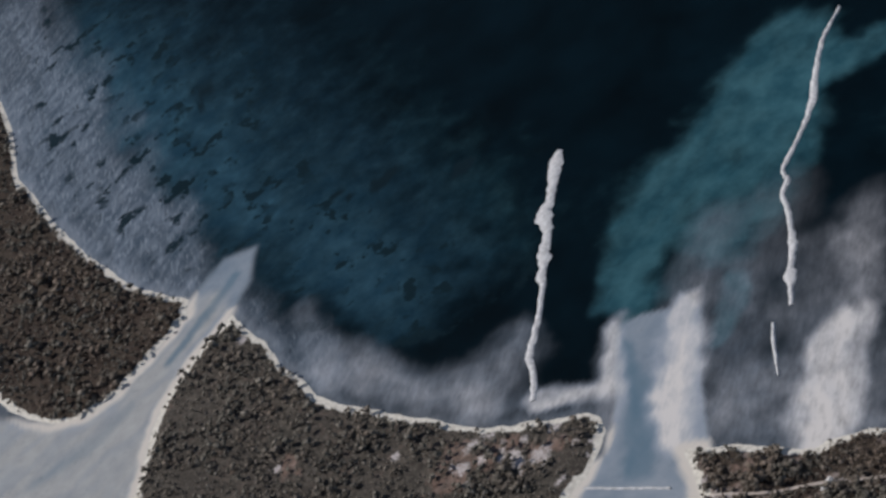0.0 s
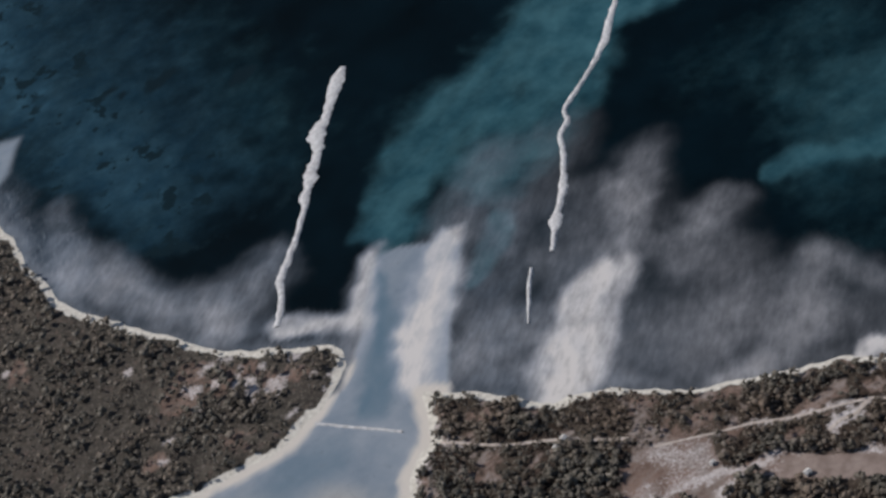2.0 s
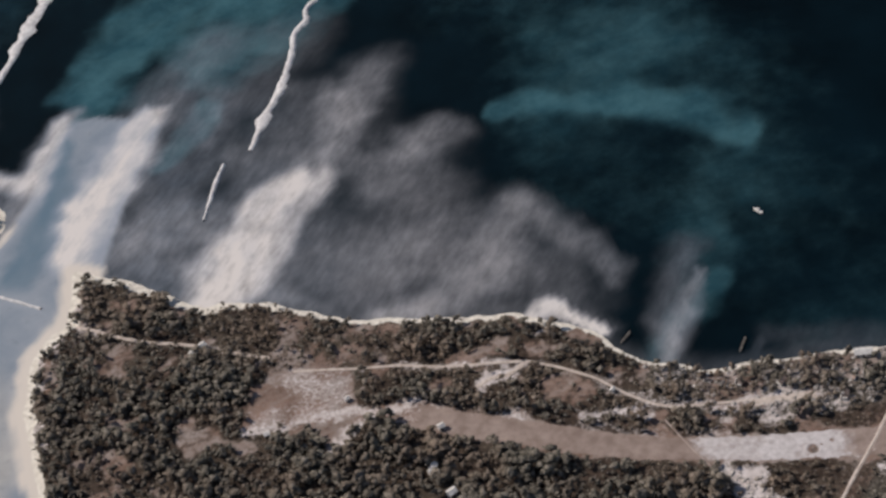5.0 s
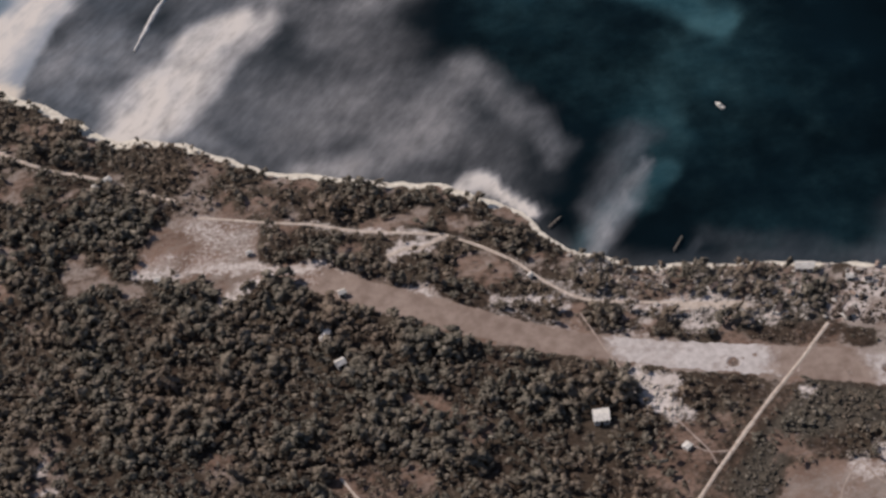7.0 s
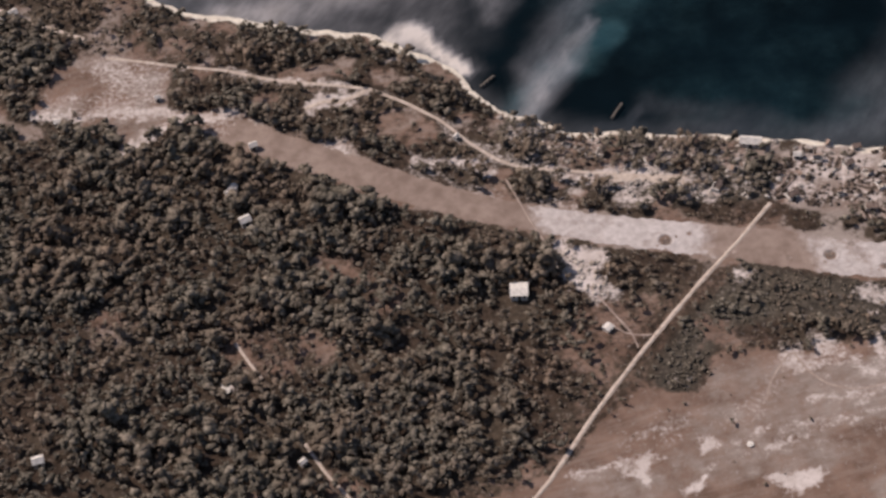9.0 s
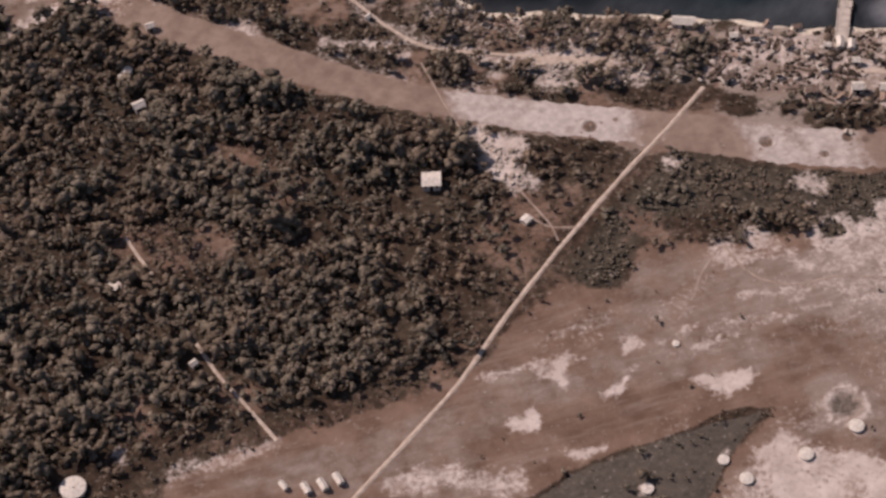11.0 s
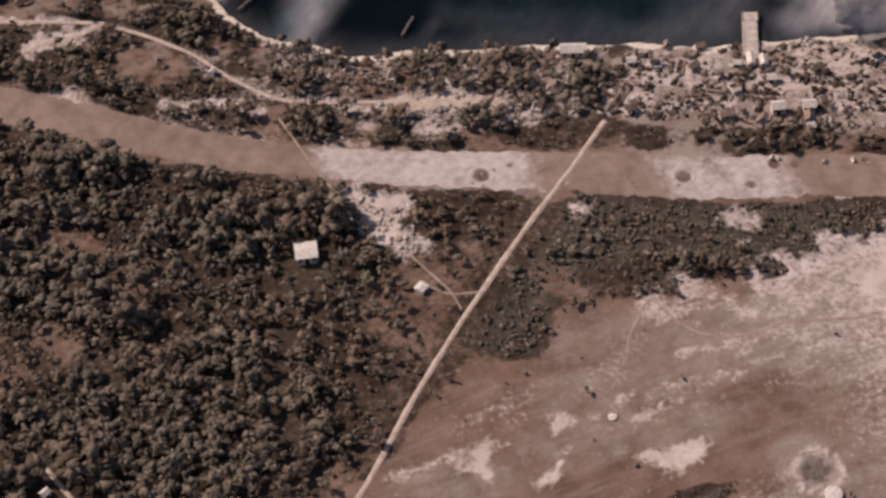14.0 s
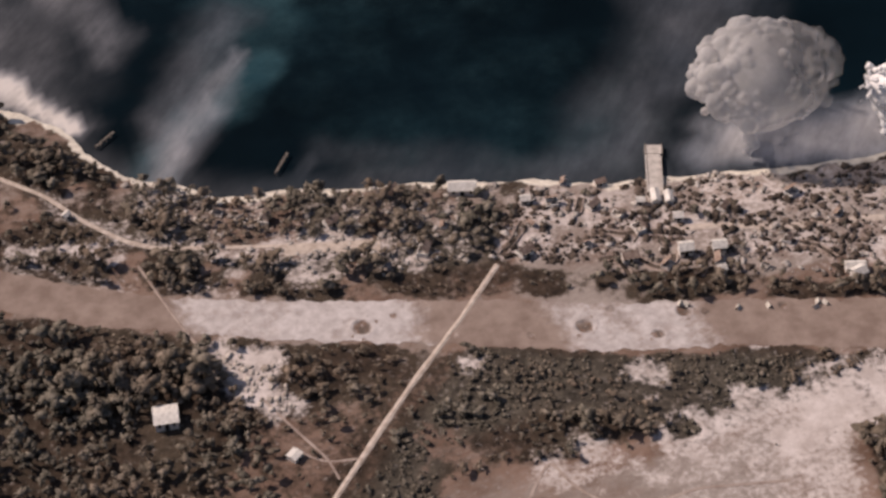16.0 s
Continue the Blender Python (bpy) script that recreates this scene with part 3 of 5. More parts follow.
flat = mixed(n, l, times_(n, l, noise_fac(n, l, 0.22, 0.56, 0.74, 7.0, None, 0.7), 0.4), flat, (0.13, 0.145, 0.155))
colour = mixed(n, l, mask(n, "flat"), colour, flat)
billow = n.new("ShaderNodeMath")
billow.operation = "MULTIPLY_ADD"
l.new(noise_fac(n, l, 0.16, 0.28, 0.72, 6.0, (1.7, 1.0, 1.0, radians(57)), 0.55), billow.inputs[0])
billow.inputs[1].default_value, billow.inputs[2].default_value = 0.6, 0.7
wisp = n.new("ShaderNodeMath")
wisp.operation = "MULTIPLY_ADD"
l.new(noise_fac(n, l, 0.42, 0.3, 0.7, 7.0, (3.0, 0.8, 1.0, radians(50)), 0.65), wisp.inputs[0])
wisp.inputs[1].default_value, wisp.inputs[2].default_value = 0.36, 0.82
colour = mixed(n, l, times_(n, l, times_(n, l, mask(n, "silt"), billow.outputs[0]), wisp.outputs[0]), colour, silt)
colour = mixed(n, l, mask(n, "bank"), colour, (0.60, 0.53, 0.46))
l.new(colour, b.inputs["Base Color"])

RUNWAY_MAT, n, l, b = material("runway_coral", 0.95, 0.3, 1.5)
colour = mixed(n, l, noise_fac(n, l, 0.25), (0.20, 0.145, 0.12), (0.30, 0.23, 0.195))
white = mixed(n, l, noise_fac(n, l, 0.5), (0.40, 0.355, 0.34), (0.56, 0.51, 0.495))
colour = mixed(n, l, ragged(n, l, mask(n, "pale"), 0.6, 0.6, 0.15, 0.85), colour, white)
colour = mixed(n, l, times_(n, l, noise_fac(n, l, 0.8, 0.55, 0.75), 0.4), colour, (0.16, 0.12, 0.10))
colour = mixed(n, l, mask(n, "hole"), colour, (0.13, 0.10, 0.085))
l.new(colour, b.inputs["Base Color"])

ROAD_MAT, n, l, b = material("coral_road", 0.95, 0.3, 3.0)
l.new(mixed(n, l, noise_fac(n, l, 0.8), (0.38, 0.305, 0.255), (0.57, 0.485, 0.42)), b.inputs["Base Color"])

WORN_MAT, n, l, b = material("worn_earth", 0.95, 0.3, 3.0)
l.new(mixed(n, l, noise_fac(n, l, 0.4), (0.25, 0.185, 0.155), (0.40, 0.325, 0.285)), b.inputs["Base Color"])

SPIT_MAT, n, l, b = material("coral_rubble", 0.95, 0.8, 1.5)
l.new(mixed(n, l, noise_fac(n, l, 0.6), (0.44, 0.41, 0.395), (0.70, 0.67, 0.65)), b.inputs["Base Color"])


def leaf_material(name, dark, light, warm):
    m, n, l, b = material(name, 0.8, 1.0, 1.3, 0.1)
    isl = n.new("ShaderNodeNewGeometry").outputs["Random Per Island"]
    one = n.new("ShaderNodeObjectInfo").outputs["Random"]
    c = mixed(n, l, noise_fac(n, l, 0.55, 0.36, 0.64, 3.0), dark, light)
    c = mixed(n, l, 0.6, c, mixed(n, l, times_(n, l, isl, isl), dark, light))
    c = mixed(n, l, times_(n, l, noise_fac(n, l, 0.045, 0.45, 0.7), 0.8), c, warm)
    c = mixed(n, l, times_(n, l, one, 0.25), c, light)
    c = mixed(n, l, times_(n, l, noise_fac(n, l, 1.5, 0.4, 0.62, 6.0, None, 0.7), 0.6), c, dark)
    l.new(c, b.inputs["Base Color"])
    return m


LEAF = leaf_material("foliage", (0.037, 0.033, 0.025), (0.345, 0.297, 0.24), (0.25, 0.168, 0.122))
BARK, n, l, b = material("bark", 0.95, 0.4, 6.0)
l.new(mixed(n, l, noise_fac(n, l, 3.0), (0.10, 0.08, 0.06), (0.22, 0.18, 0.14)), b.inputs["Base Color"])


# ---- building helpers ----
def mesh_of(name, verts, faces, mat, smooth_shade=False):
    """A mesh from arrays of vertices and of faces with a like number of corners."""
    verts, faces = np.asarray(verts, np.float32), np.asarray(faces, np.int32)
    me = bpy.data.meshes.new(name)
    k = faces.shape[1]
    me.vertices.add(len(verts))
    me.vertices.foreach_set("co", verts.ravel())
    me.loops.add(faces.size)
    me.loops.foreach_set("vertex_index", faces.ravel())
    me.polygons.add(len(faces))
    me.polygons.foreach_set("loop_start", np.arange(0, faces.size, k, dtype=np.int32))
    me.polygons.foreach_set("loop_total", np.full(len(faces), k, np.int32))
    if smooth_shade:
        me.polygons.foreach_set("use_smooth", np.ones(len(faces), bool))
    me.update(calc_edges=True)
    me.materials.append(mat)
    return me


def give(me, name, values):
    a = me.attributes.new(name, "FLOAT", "POINT")
    a.data.foreach_set("value", np.asarray(values, np.float32).ravel())


def sheet(xs, ys):
    """Grid of points and quads."""
    gx, gy = np.meshgrid(xs, ys)
    w = len(xs)
    i = (np.arange(len(ys) - 1)[:, None] * w + np.arange(w - 1)[None]).ravel()
    return gx.ravel(), gy.ravel(), np.stack([i, i + 1, i + 1 + w, i + w], 1)


def part(name, bm, mat, parent, label="", smooth_shade=False):
    """One mesh object under a thing or a part."""
    me = bpy.data.meshes.new(name)
    bm.to_mesh(me)
    bm.free()
    me.materials.append(mat)
    if smooth_shade:
        for p in me.polygons:
            p.use_smooth = True
    ob = new(name, me)
    ob.parent = parent
    if label:
        ob["label"] = label
    return ob


def steps(a, b, fine, far, grow=1.15):
    """Coordinates: fine from a to b, and ever coarser out to far on both sides."""
    core = list(np.arange(a, b, fine))
    left, right, d = [a], [core[-1]], fine
    while right[-1] < far:
        d *= grow
        right.append(right[-1] + d)
        left.append(left[-1] - d)
    return np.array(left[:0:-1] + core + right[1:])


# ---- ground ----
x, y, quads = sheet(steps(-440, 190, 1.33, 2600), steps(-190, 460, 1.33, 2600))
sd = shore(x, y)
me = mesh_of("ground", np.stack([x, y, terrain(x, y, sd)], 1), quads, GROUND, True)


def bare_mask(x, y):
    """How far the ground is bare of trees: brown clearings."""
    wx, wy = warp(x, y, 14, 3.5, 9)
    m = smooth(-2.0, 2.5, inside(wx, wy, SAVANNA)) * smooth(0.5, -2.0, inside(wx, wy, GROVE)) * smooth(2, -2, inside(wx, wy, WOOD_EAST))
    m = np.maximum(m, smooth(-1.5, 2.0, inside(wx, wy, CLEAR_WEST)))
    m = np.maximum(m, 0.55 * smooth(-1.5, 2.0, inside(wx, wy, SCRUB)))
    m = np.maximum(m, smooth(-2.0, 1.5, inside(wx, wy, VILLAGE)))
    margin = np.minimum(line_distance(wx, wy, ROAD), line_distance(wx, wy, SAVANNA[:6]))
    m = np.maximum(m, np.where(inside(wx, wy, WOOD_EAST) > -1, 0, 0.38 * smooth(12, 3, margin)))
    m = np.maximum(m, smooth(-1.5, 0.5, inside(wx, wy, RUNWAY)))
    north = y > np.interp(x, [p[0] for p in RUNWAY_NORTH], [p[1] for p in RUNWAY_NORTH])
    m = np.maximum(m, np.where(north & (x > -170), 0.62 * smooth(0.50, 0.36, fbm(x, y, 8, 3, 83)), 0))
    break_up = 1.6 * (fbm(x, y, 5, 4, 51) - 0.5)
    for spot in BARE_SPOTS:
        at = close_to(x, y, [spot], 2 * spot[2] + 5)
        m[at] = np.maximum(m[at], 0.62 * smooth(1.5, 0.25, np.hypot(wx[at] - spot[0], wy[at] - spot[1]) / spot[2] + break_up[at]))
    m = np.maximum(m, 0.3 * smooth(0.45, 0.62, fbm(x, y, 30, 4, 61)) * smooth(0, 4, inside(x, y, LAND_MIDDLE)))
    return m


def pale_mask(x, y):
    """White coral laid open: by the shore villages, blasted patches, the eastern field with smoke haze painted in."""
    wx, wy = warp(x, y, 7, 3.0, 21)
    n1 = fbm(wx, wy, 11, 4, 2)
    speck = smooth(0.50, 0.62, fbm(x, y, 3.2, 3, 44))
    m = smooth(-1, 3, inside(wx, wy, PALE_FIELD)) * (0.5 + 0.45 * smooth(0.4, 0.6, n1))
    for strength, line in PALE_BANDS:
        at = close_to(x, y, line, 2 * max(p[2] for p in line) + 4)
        m[at] = np.maximum(m[at], strength * smooth(1.15, 0.4, line_distance(wx[at], wy[at], line) + 1.7 * (fbm(x[at], y[at], 1.9, 4, 59) - 0.52)))
    m = np.maximum(m, smooth(-2, 2, inside(wx, wy, VILLAGE)) * (0.08 + 0.14 * smooth(80, 100, wx) + 0.45 * smooth(0.42, 0.62, fbm(x, y, 6, 4, 2))) * (0.45 + 0.55 * smooth(66, 92, wx)))
    m = np.maximum(m, smooth(-1, 1, inside(wx, wy, CLEAR_TRIANGLE)) * smooth(0.33, 0.5, n1))
    m = np.maximum(m, smooth(-1, 2, inside(wx, wy, CLEAR_WEST)) * smooth(0.42, 0.66, n1) * 0.4)
    m = np.maximum(m, smooth(0, 3, inside(wx, wy, SHORE_WOOD)) * np.maximum(smooth(0.56, 0.67, n1) * 0.5, 0.32 * speck))
    streak = fbm(wx * 0.45 + wy * 0.25, wy * 1.6 - wx * 0.8, 12, 4, 6)
    m = np.maximum(m, smooth(0, 6, inside(wx, wy, SAVANNA)) * smooth(0.54, 0.74, streak) * 0.25)
    # whiter eastwards: smoke haze over the field painted as pale ground
    m = np.maximum(m, smooth(0, 6, inside(wx, wy, SAVANNA)) * smooth(80, 118, wx) * 0.72)
    verge = np.minimum(line_distance(wx, wy, TRACK_NORTH), np.minimum(line_distance(wx, wy, TRACK_SPUR), line_distance(wx, wy, TRACK_INLET)))
    m = np.maximum(m, smooth(2.6, 0.8, verge) * (0.08 + 0.34 * smooth(0.4, 0.6, n1)))
    verge = np.where(x < 40, line_distance(wx, wy, RUNWAY_NORTH), 99)
    m = np.maximum(m, smooth(6.0, 1.0, verge) * (0.05 + 0.3 * smooth(0.42, 0.6, n1)))
    verge = line_distance(wx, wy, LAND_MAIN[-4:] + LAND_MAIN[:4])
    m = np.maximum(m, smooth(14.0, 3.0, verge) * 0.75 * speck)
    for cx, cy, r in CRATERS:
        d = np.hypot(x - cx, y - cy) / r
        m = np.maximum(m, np.exp(-((d - 1.15) / 0.22) ** 2) * (0.9 if r > 2.5 else 0.5))
        m = m * smooth(0.6, 1.0, d)
    break_up = 0.9 * (fbm(x, y, 2.6, 3, 58) - 0.5)
    for spot in PALE_SPOTS:
        at = close_to(x, y, [spot], 2 * spot[2] + 4)
        d = np.hypot(wx[at] - spot[0], wy[at] - spot[1]) / spot[2]
        m[at] = np.maximum(m[at], smooth(1.25, 0.45, d + break_up[at]) * 0.7)
    return m


BARE_SPOTS = [(-140.7, 20.6, 4), (-139.6, 4.6, 4), (-141.6, -7.9, 4), (-139.1, -25.3, 4.5), (-138.2, -41.6, 5), (-255.6, 168.8, 8), (-243.4, 195.6, 8), (-24, -52.9, 6), (-54.6, -66.6, 7),
              (-35.5, -43.1, 9), (-26, -52, 5), (-93, -49, 8), (-61, -65, 6), (-44, -64, 7), (-130, -62, 9), (52, -80, 6), (-70, 52, 9), (-88, 56, 9), (-41, -107, 6), (-62, -110, 7),
              (-64, 62, 8), (0, -112, 5), (3, 4, 4), (-190, 175, 9), (-230, 200, 11), (-300, 262, 9), (-225, 160, 9), (-208, 190, 7), (-86, 72, 8),
              (-235.4, 195.6, 11), (-219.3, 191.9, 10), (-202.9, 179, 10), (-139, -31, 7), (-140, -48, 8), (-137, -62, 8)]
PALE_SPOTS = [(-215.4, 203.4, 3.6), (-212.2, 192.3, 3.5), (-210.8, 179.9, 3.5), (-201.1, 172.8, 2.7), (-202.4, 188.2, 3.0), (-249.3, 176.4, 2.1), (-254.7, 167.4, 3.2), (-233.3, 195.0, 3.8), (-223.2, 194.4, 2.7), (-199.7, 155.2, 2.6), (-253.6, 226.8, 2.2),
              (23.4, -55.6, 2.7), (27.7, -59.4, 2.4), (22.7, -48.7, 3.1), (19.9, -44.1, 2.8), (23.9, -63.3, 1.7), (80.6, -37.1, 6.3), (88.1, -28.5, 6.7), (62.4, -63.3, 2.5), (59.4, -37.6, 2.3), (63.7, -63.6, 2.2), (42.4, -32.4, 2.6), (45.2, -32.6, 2.3), (50.5, -28.7, 2.3), (41.0, -31.8, 2.3), (89.8, -75.4, 3.4), (80.9, -37.6, 3.8), (88.0, -32.7, 3.2), (103.2, -40.5, 3.8), (96.2, -37.3, 2.5), (117.8, -39.8, 3.2), (122.6, -53.1, 4.4), (132.7, -51.8, 2.5), (141.6, -53.3, 2.3), (102.8, -32.8, 2.8), (110.1, -43.8, 2.8), (118.3, -46.7, 2.8), (67.8, -32.2, 1.5), (62.2, -21.0, 1.5), (50.6, -28.6, 2.0),
              (-12, 33, 2.2), (18, -46, 4), (22, -52, 4.5), (26, -58, 4), (29, -62, 3), (-66, -73, 2.2), (-67.5, -118.5, 2.6), (37, -147, 1.3), (70, -145, 1.6), (82, -140.5, 1.8),
              (57, -148, 1.5), (53.6, -143, 1.0), (88, -81, 1.7), (90, -66, 1.6), (-212, 185, 5), (-201, 177, 5), (-189, 186, 4), (-223, 204, 4), (-302.4, 264.8, 2.4), (-292, 367, 3), (-150, 96, 2.5),
              (48, -26.5, 4.5), (40.5, -30, 4.0), (32, -25.5, 3.2), (60, -36, 3.0), (27, -28, 2.2), (67, -90, 4), (74, -88, 4), (112, -76, 2.2), (10, -8, 2),
              (-216.5, 188.2, 2.2), (-211, 183.4, 1.6), (-202.9, 179, 3.2), (-198.9, 173.8, 2.6), (-212.3, 174.1, 2.2), (-248.4, 176.3, 3), (-234.7, 186.3, 2.2), (-185.9, 171, 1.8), (-181.2, 166, 1.6), (-184.7, 161.4, 1.4), (-236.9, 200.3, 1.6),
              (-139, -46, 3.5), (-138, -56, 3.5), (-141, -36, 3), (-136, -64, 3)]
bm_, pm_ = bare_mask(x, y), pale_mask(x, y)
edge = fbm(x, y, 5, 3, 31)
give(me, "bare", np.clip(bm_, 0, 1))
wx, wy = warp(x, y, 8, 1.0, 15)
heath_m = smooth(-0.8, 0.8, inside(wx, wy, GROVE))
for cx, cy, r in CRATERS[:10]:
    heath_m = np.maximum(heath_m, 0.55 * smooth(1.0, 0.7, np.hypot(x - cx, y - cy) / r))
give(me, "heath", heath_m)
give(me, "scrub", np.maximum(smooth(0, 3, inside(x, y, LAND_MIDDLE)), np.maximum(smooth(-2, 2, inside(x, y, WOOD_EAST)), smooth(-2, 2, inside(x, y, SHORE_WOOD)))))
give(me, "pale", np.clip(pm_, 0, 1))
give(me, "dust", smooth(0, 8, inside(wx, wy, SAVANNA)) * np.clip(0.5 * smooth(0.48, 0.66, fbm(x * 0.5, y * 1.3, 14, 4, 66)) + 0.5 * smooth(60, 105, x), 0, 1)
     + np.where((inside(x, y, SAVANNA) < 0) & (x > -170) & (y > -60), 0.12 + 0.4 * smooth(0.4, 0.6, fbm(x, y, 9, 4, 68)) + 0.45 * smooth(74, 88, x), 0))
give(me, "sand", smooth(3.2, 1.7, sd + 4.5 * (edge - 0.5) - 1.2 * smooth(-60, -120, x) + 1.1 * smooth(-10, 15, x)))
tagged(new("ground", me), "low coral island ground with bare brown earth and sand", "ground", kind="structure")

# ---- sea ----
x, y, quads = sheet(steps(-440, 210, 2.1, 2600), steps(-100, 520, 2.1, 2600))
me = mesh_of("water", np.stack([x, y, 0 * x], 1), quads, WATER, True)


def cloud(rows, size, rag, shift, streaks=0.5, soft=1.0):
    """Soft ragged patches round the given lines, streaked along them."""
    wx, wy = warp(x, y, size, rag, shift)
    wx, wy = warp(wx, wy, size * 0.35, rag * 0.3, shift + 60)
    lump = fbm(x, y, size * 0.7, 5, shift + 3)
    clear = np.ones(x.shape)
    for j, (strength, line) in enumerate(rows):
        at = close_to(x, y, line, 2.2 * max(p[2] for p in line) + 1.5 * rag)
        if not at.any():
            continue
        ax, ay = wx[at], wy[at]
        dx, dy = line[-1][0] - line[0][0], line[-1][1] - line[0][1]
        k = math.hypot(dx, dy) + 1e-6
        u, v = (ax * dx + ay * dy) / k, (ay * dx - ax * dy) / k
        thread = fbm(u / 5.0, v, 6.0, 4, shift + j)
        d = line_distance(ax, ay, line) + (lump[at] - 0.5) * 0.8
        fade = soft * (0.6 if strength > 0.57 else 0.8 if strength > 0.4 else 1.0)
        m = strength * smooth(1.15 + 0.3 * fade, 0.85 - 0.75 * fade, d) * (1 - streaks + streaks * smooth(0.30, 0.62, thread) * 1.15)
        clear[at] = clear[at] * (1 - np.clip(m, 0, 1))
    return 1 - clear


sd = shore(x, y)
silt_m = cloud(SILT, 20, 5, 1.0, 0.22)
silt_m = np.maximum(silt_m, (0.09 + 0.18 * smooth(20, -60, x)) * smooth(-9, 0, sd + (fbm(x, y, 16, 3, 8) - 0.5) * 10))
wx, wy = warp(x, y, 12, 2, 4)
flat_m = np.maximum(smooth(-1.5, 1.5, inside(wx, wy, INLET_FLAT)), smooth(-4, 2, inside(wx, wy, CHANNEL_FLAT)))
give(me, "teal", cloud(TEAL, 24, 9, 2.0, 0.12))
reef_m = cloud(REEF, 26, 8, 3.0, 0.25)
give(me, "reef", reef_m)
coral = 0.95 * smooth(0.05, 0.3, cloud([(1.0, TEAL[9][1]), (0.6, TEAL[-1][1])], 26, 8, 6.0, 0.0))
band = smooth(1.3, 0.4, line_distance(*warp(x, y, 20, 6, 19), CORAL_BAND))
give(me, "coral", np.maximum(coral, band) * smooth(-10, -25, sd))
give(me, "heads", (1 - reef_m) * cloud(CORAL_HEADS, 7, 2.0, 5.0, 0.0, 0.3) * smooth(-10, -25, sd))
give(me, "flat", flat_m)
give(me, "shoal", cloud(SHOAL, 20, 6, 7.0, 0.35))
give(me, "channel", cloud(CHANNEL, 12, 2.5, 8.0, 0.2))
give(me, "silt", silt_m)
give(me, "lagoon", smooth(-130, -190, x))
give(me, "mud", smooth(-110, -30, x) * smooth(45, 5, x))
give(me, "bank", smooth(-6.0, -2.6, sd + (fbm(x, y, 7, 3, 12) - 0.5) * 3) * flat_m)
tagged(new("water", me), "dark blue sea with teal shallows and milky silt plumes", "sea", kind="structure")


# ---- runway and roads ----
def along(points, step):
    """Even points on a polyline, rounded at its corners."""
    p = np.array([q[:2] for q in points], float)
    d = np.concatenate([[0], np.cumsum(np.hypot(*np.diff(p, axis=0).T))])
    s = np.linspace(0, d[-1], max(3, int(d[-1] / step)))
    out = np.stack([np.interp(s, d, p[:, 0]), np.interp(s, d, p[:, 1])], 1)
    for _ in range(6):
        out[1:-1] = (out[:-2] + 2 * out[1:-1] + out[2:]) / 4
    return out


a, c = along(RUNWAY_NORTH, 0.5), along(RUNWAY_SOUTH, 0.5)
k = min(len(a), len(c))
a, c = a[np.linspace(0, len(a) - 1, k).astype(int)], c[np.linspace(0, len(c) - 1, k).astype(int)]
cols = 27
u = np.linspace(0, 1, cols)[None, :, None]
pts = (a[:, None] * (1 - u) + c[:, None] * u)
rag = (fbm(pts[..., 0], pts[..., 1], 1.7, 5, 14) - 0.5) * 2.2
side = (a - c) / np.hypot(*(a - c).T)[:, None]
pts += side[:, None] * (rag * (np.abs(u[..., 0] - 0.5) * 2) ** 6)[..., None]
ends = (a[8] - a[0]) / np.hypot(*(a[8] - a[0]))
reach = np.clip(1 - np.arange(k) / 26, 0, 1)[:, None] * (14 * (fbm(pts[:1, :, 0], pts[:1, :, 1], 3, 4, 57) - 0.35))
pts = pts + ends * reach[..., None]
px, py = pts[..., 0].ravel(), pts[..., 1].ravel()
i = (np.arange(k - 1)[:, None] * cols + np.arange(cols - 1)[None]).ravel()
me = mesh_of("runway", np.stack([px, py, terrain(px, py) + 0.06], 1), np.stack([i, i + cols, i + cols + 1, i + 1], 1), RUNWAY_MAT, True)
wx, wy = warp(px, py, 8, 3, 17)
white_m = np.maximum(smooth(12, 20, wx) * smooth(60, 51, wx), 0.75 * smooth(75, 84, wx) * smooth(112, 96, wx))
hole = np.zeros(px.shape)
for cx, cy, r in CRATERS:
    hole = np.maximum(hole, smooth(1.0, 0.75, np.hypot(px - cx, py - cy) / r))
give(me, "hole", hole)
give(me, "pale", white_m * (0.65 + 0.35 * smooth(0.3, 0.6, fbm(px, py, 6, 3, 5))))
tagged(new("runway", me), "cratered airstrip of crushed coral between woods", "runway", kind="structure")


def route(name, points, half, label, lift=0.1, mat=ROAD_MAT):
    p = along(points, 0.8)
    t = np.gradient(p, axis=0)
    t /= np.hypot(*t.T)[:, None] + 1e-9
    nrm = np.stack([-t[:, 1], t[:, 0]], 1)
    w = half * (0.75 + 0.5 * fbm(p[:, 0], p[:, 1], 4, 3, 33))
    cols = [p + nrm * (w * f)[:, None] for f in (-1, -0.5, 0, 0.5, 1)]
    q = np.stack(cols, 1)
    px, py = q[..., 0].ravel(), q[..., 1].ravel()
    z = terrain(px, py) + np.tile([0.02, lift, lift * 1.2, lift, 0.02], len(p)) + 0.02
    i = (np.arange(len(p) - 1)[:, None] * 5 + np.arange(4)[None]).ravel()
    me = mesh_of(name, np.stack([px, py, z], 1), np.stack([i, i + 5, i + 6, i + 1], 1), mat, True)
    return tagged(new(name, me), label, "road", kind="structure")


route("road", ROAD, 0.56, "straight raised road of pale coral", 0.14)
for points, half in ROUTES[1:]:
    route("track", points, half, "narrow worn track of pale coral sand", 0.1 if half > 0.27 else 0.03, ROAD_MAT if half > 0.35 else WORN_MAT)


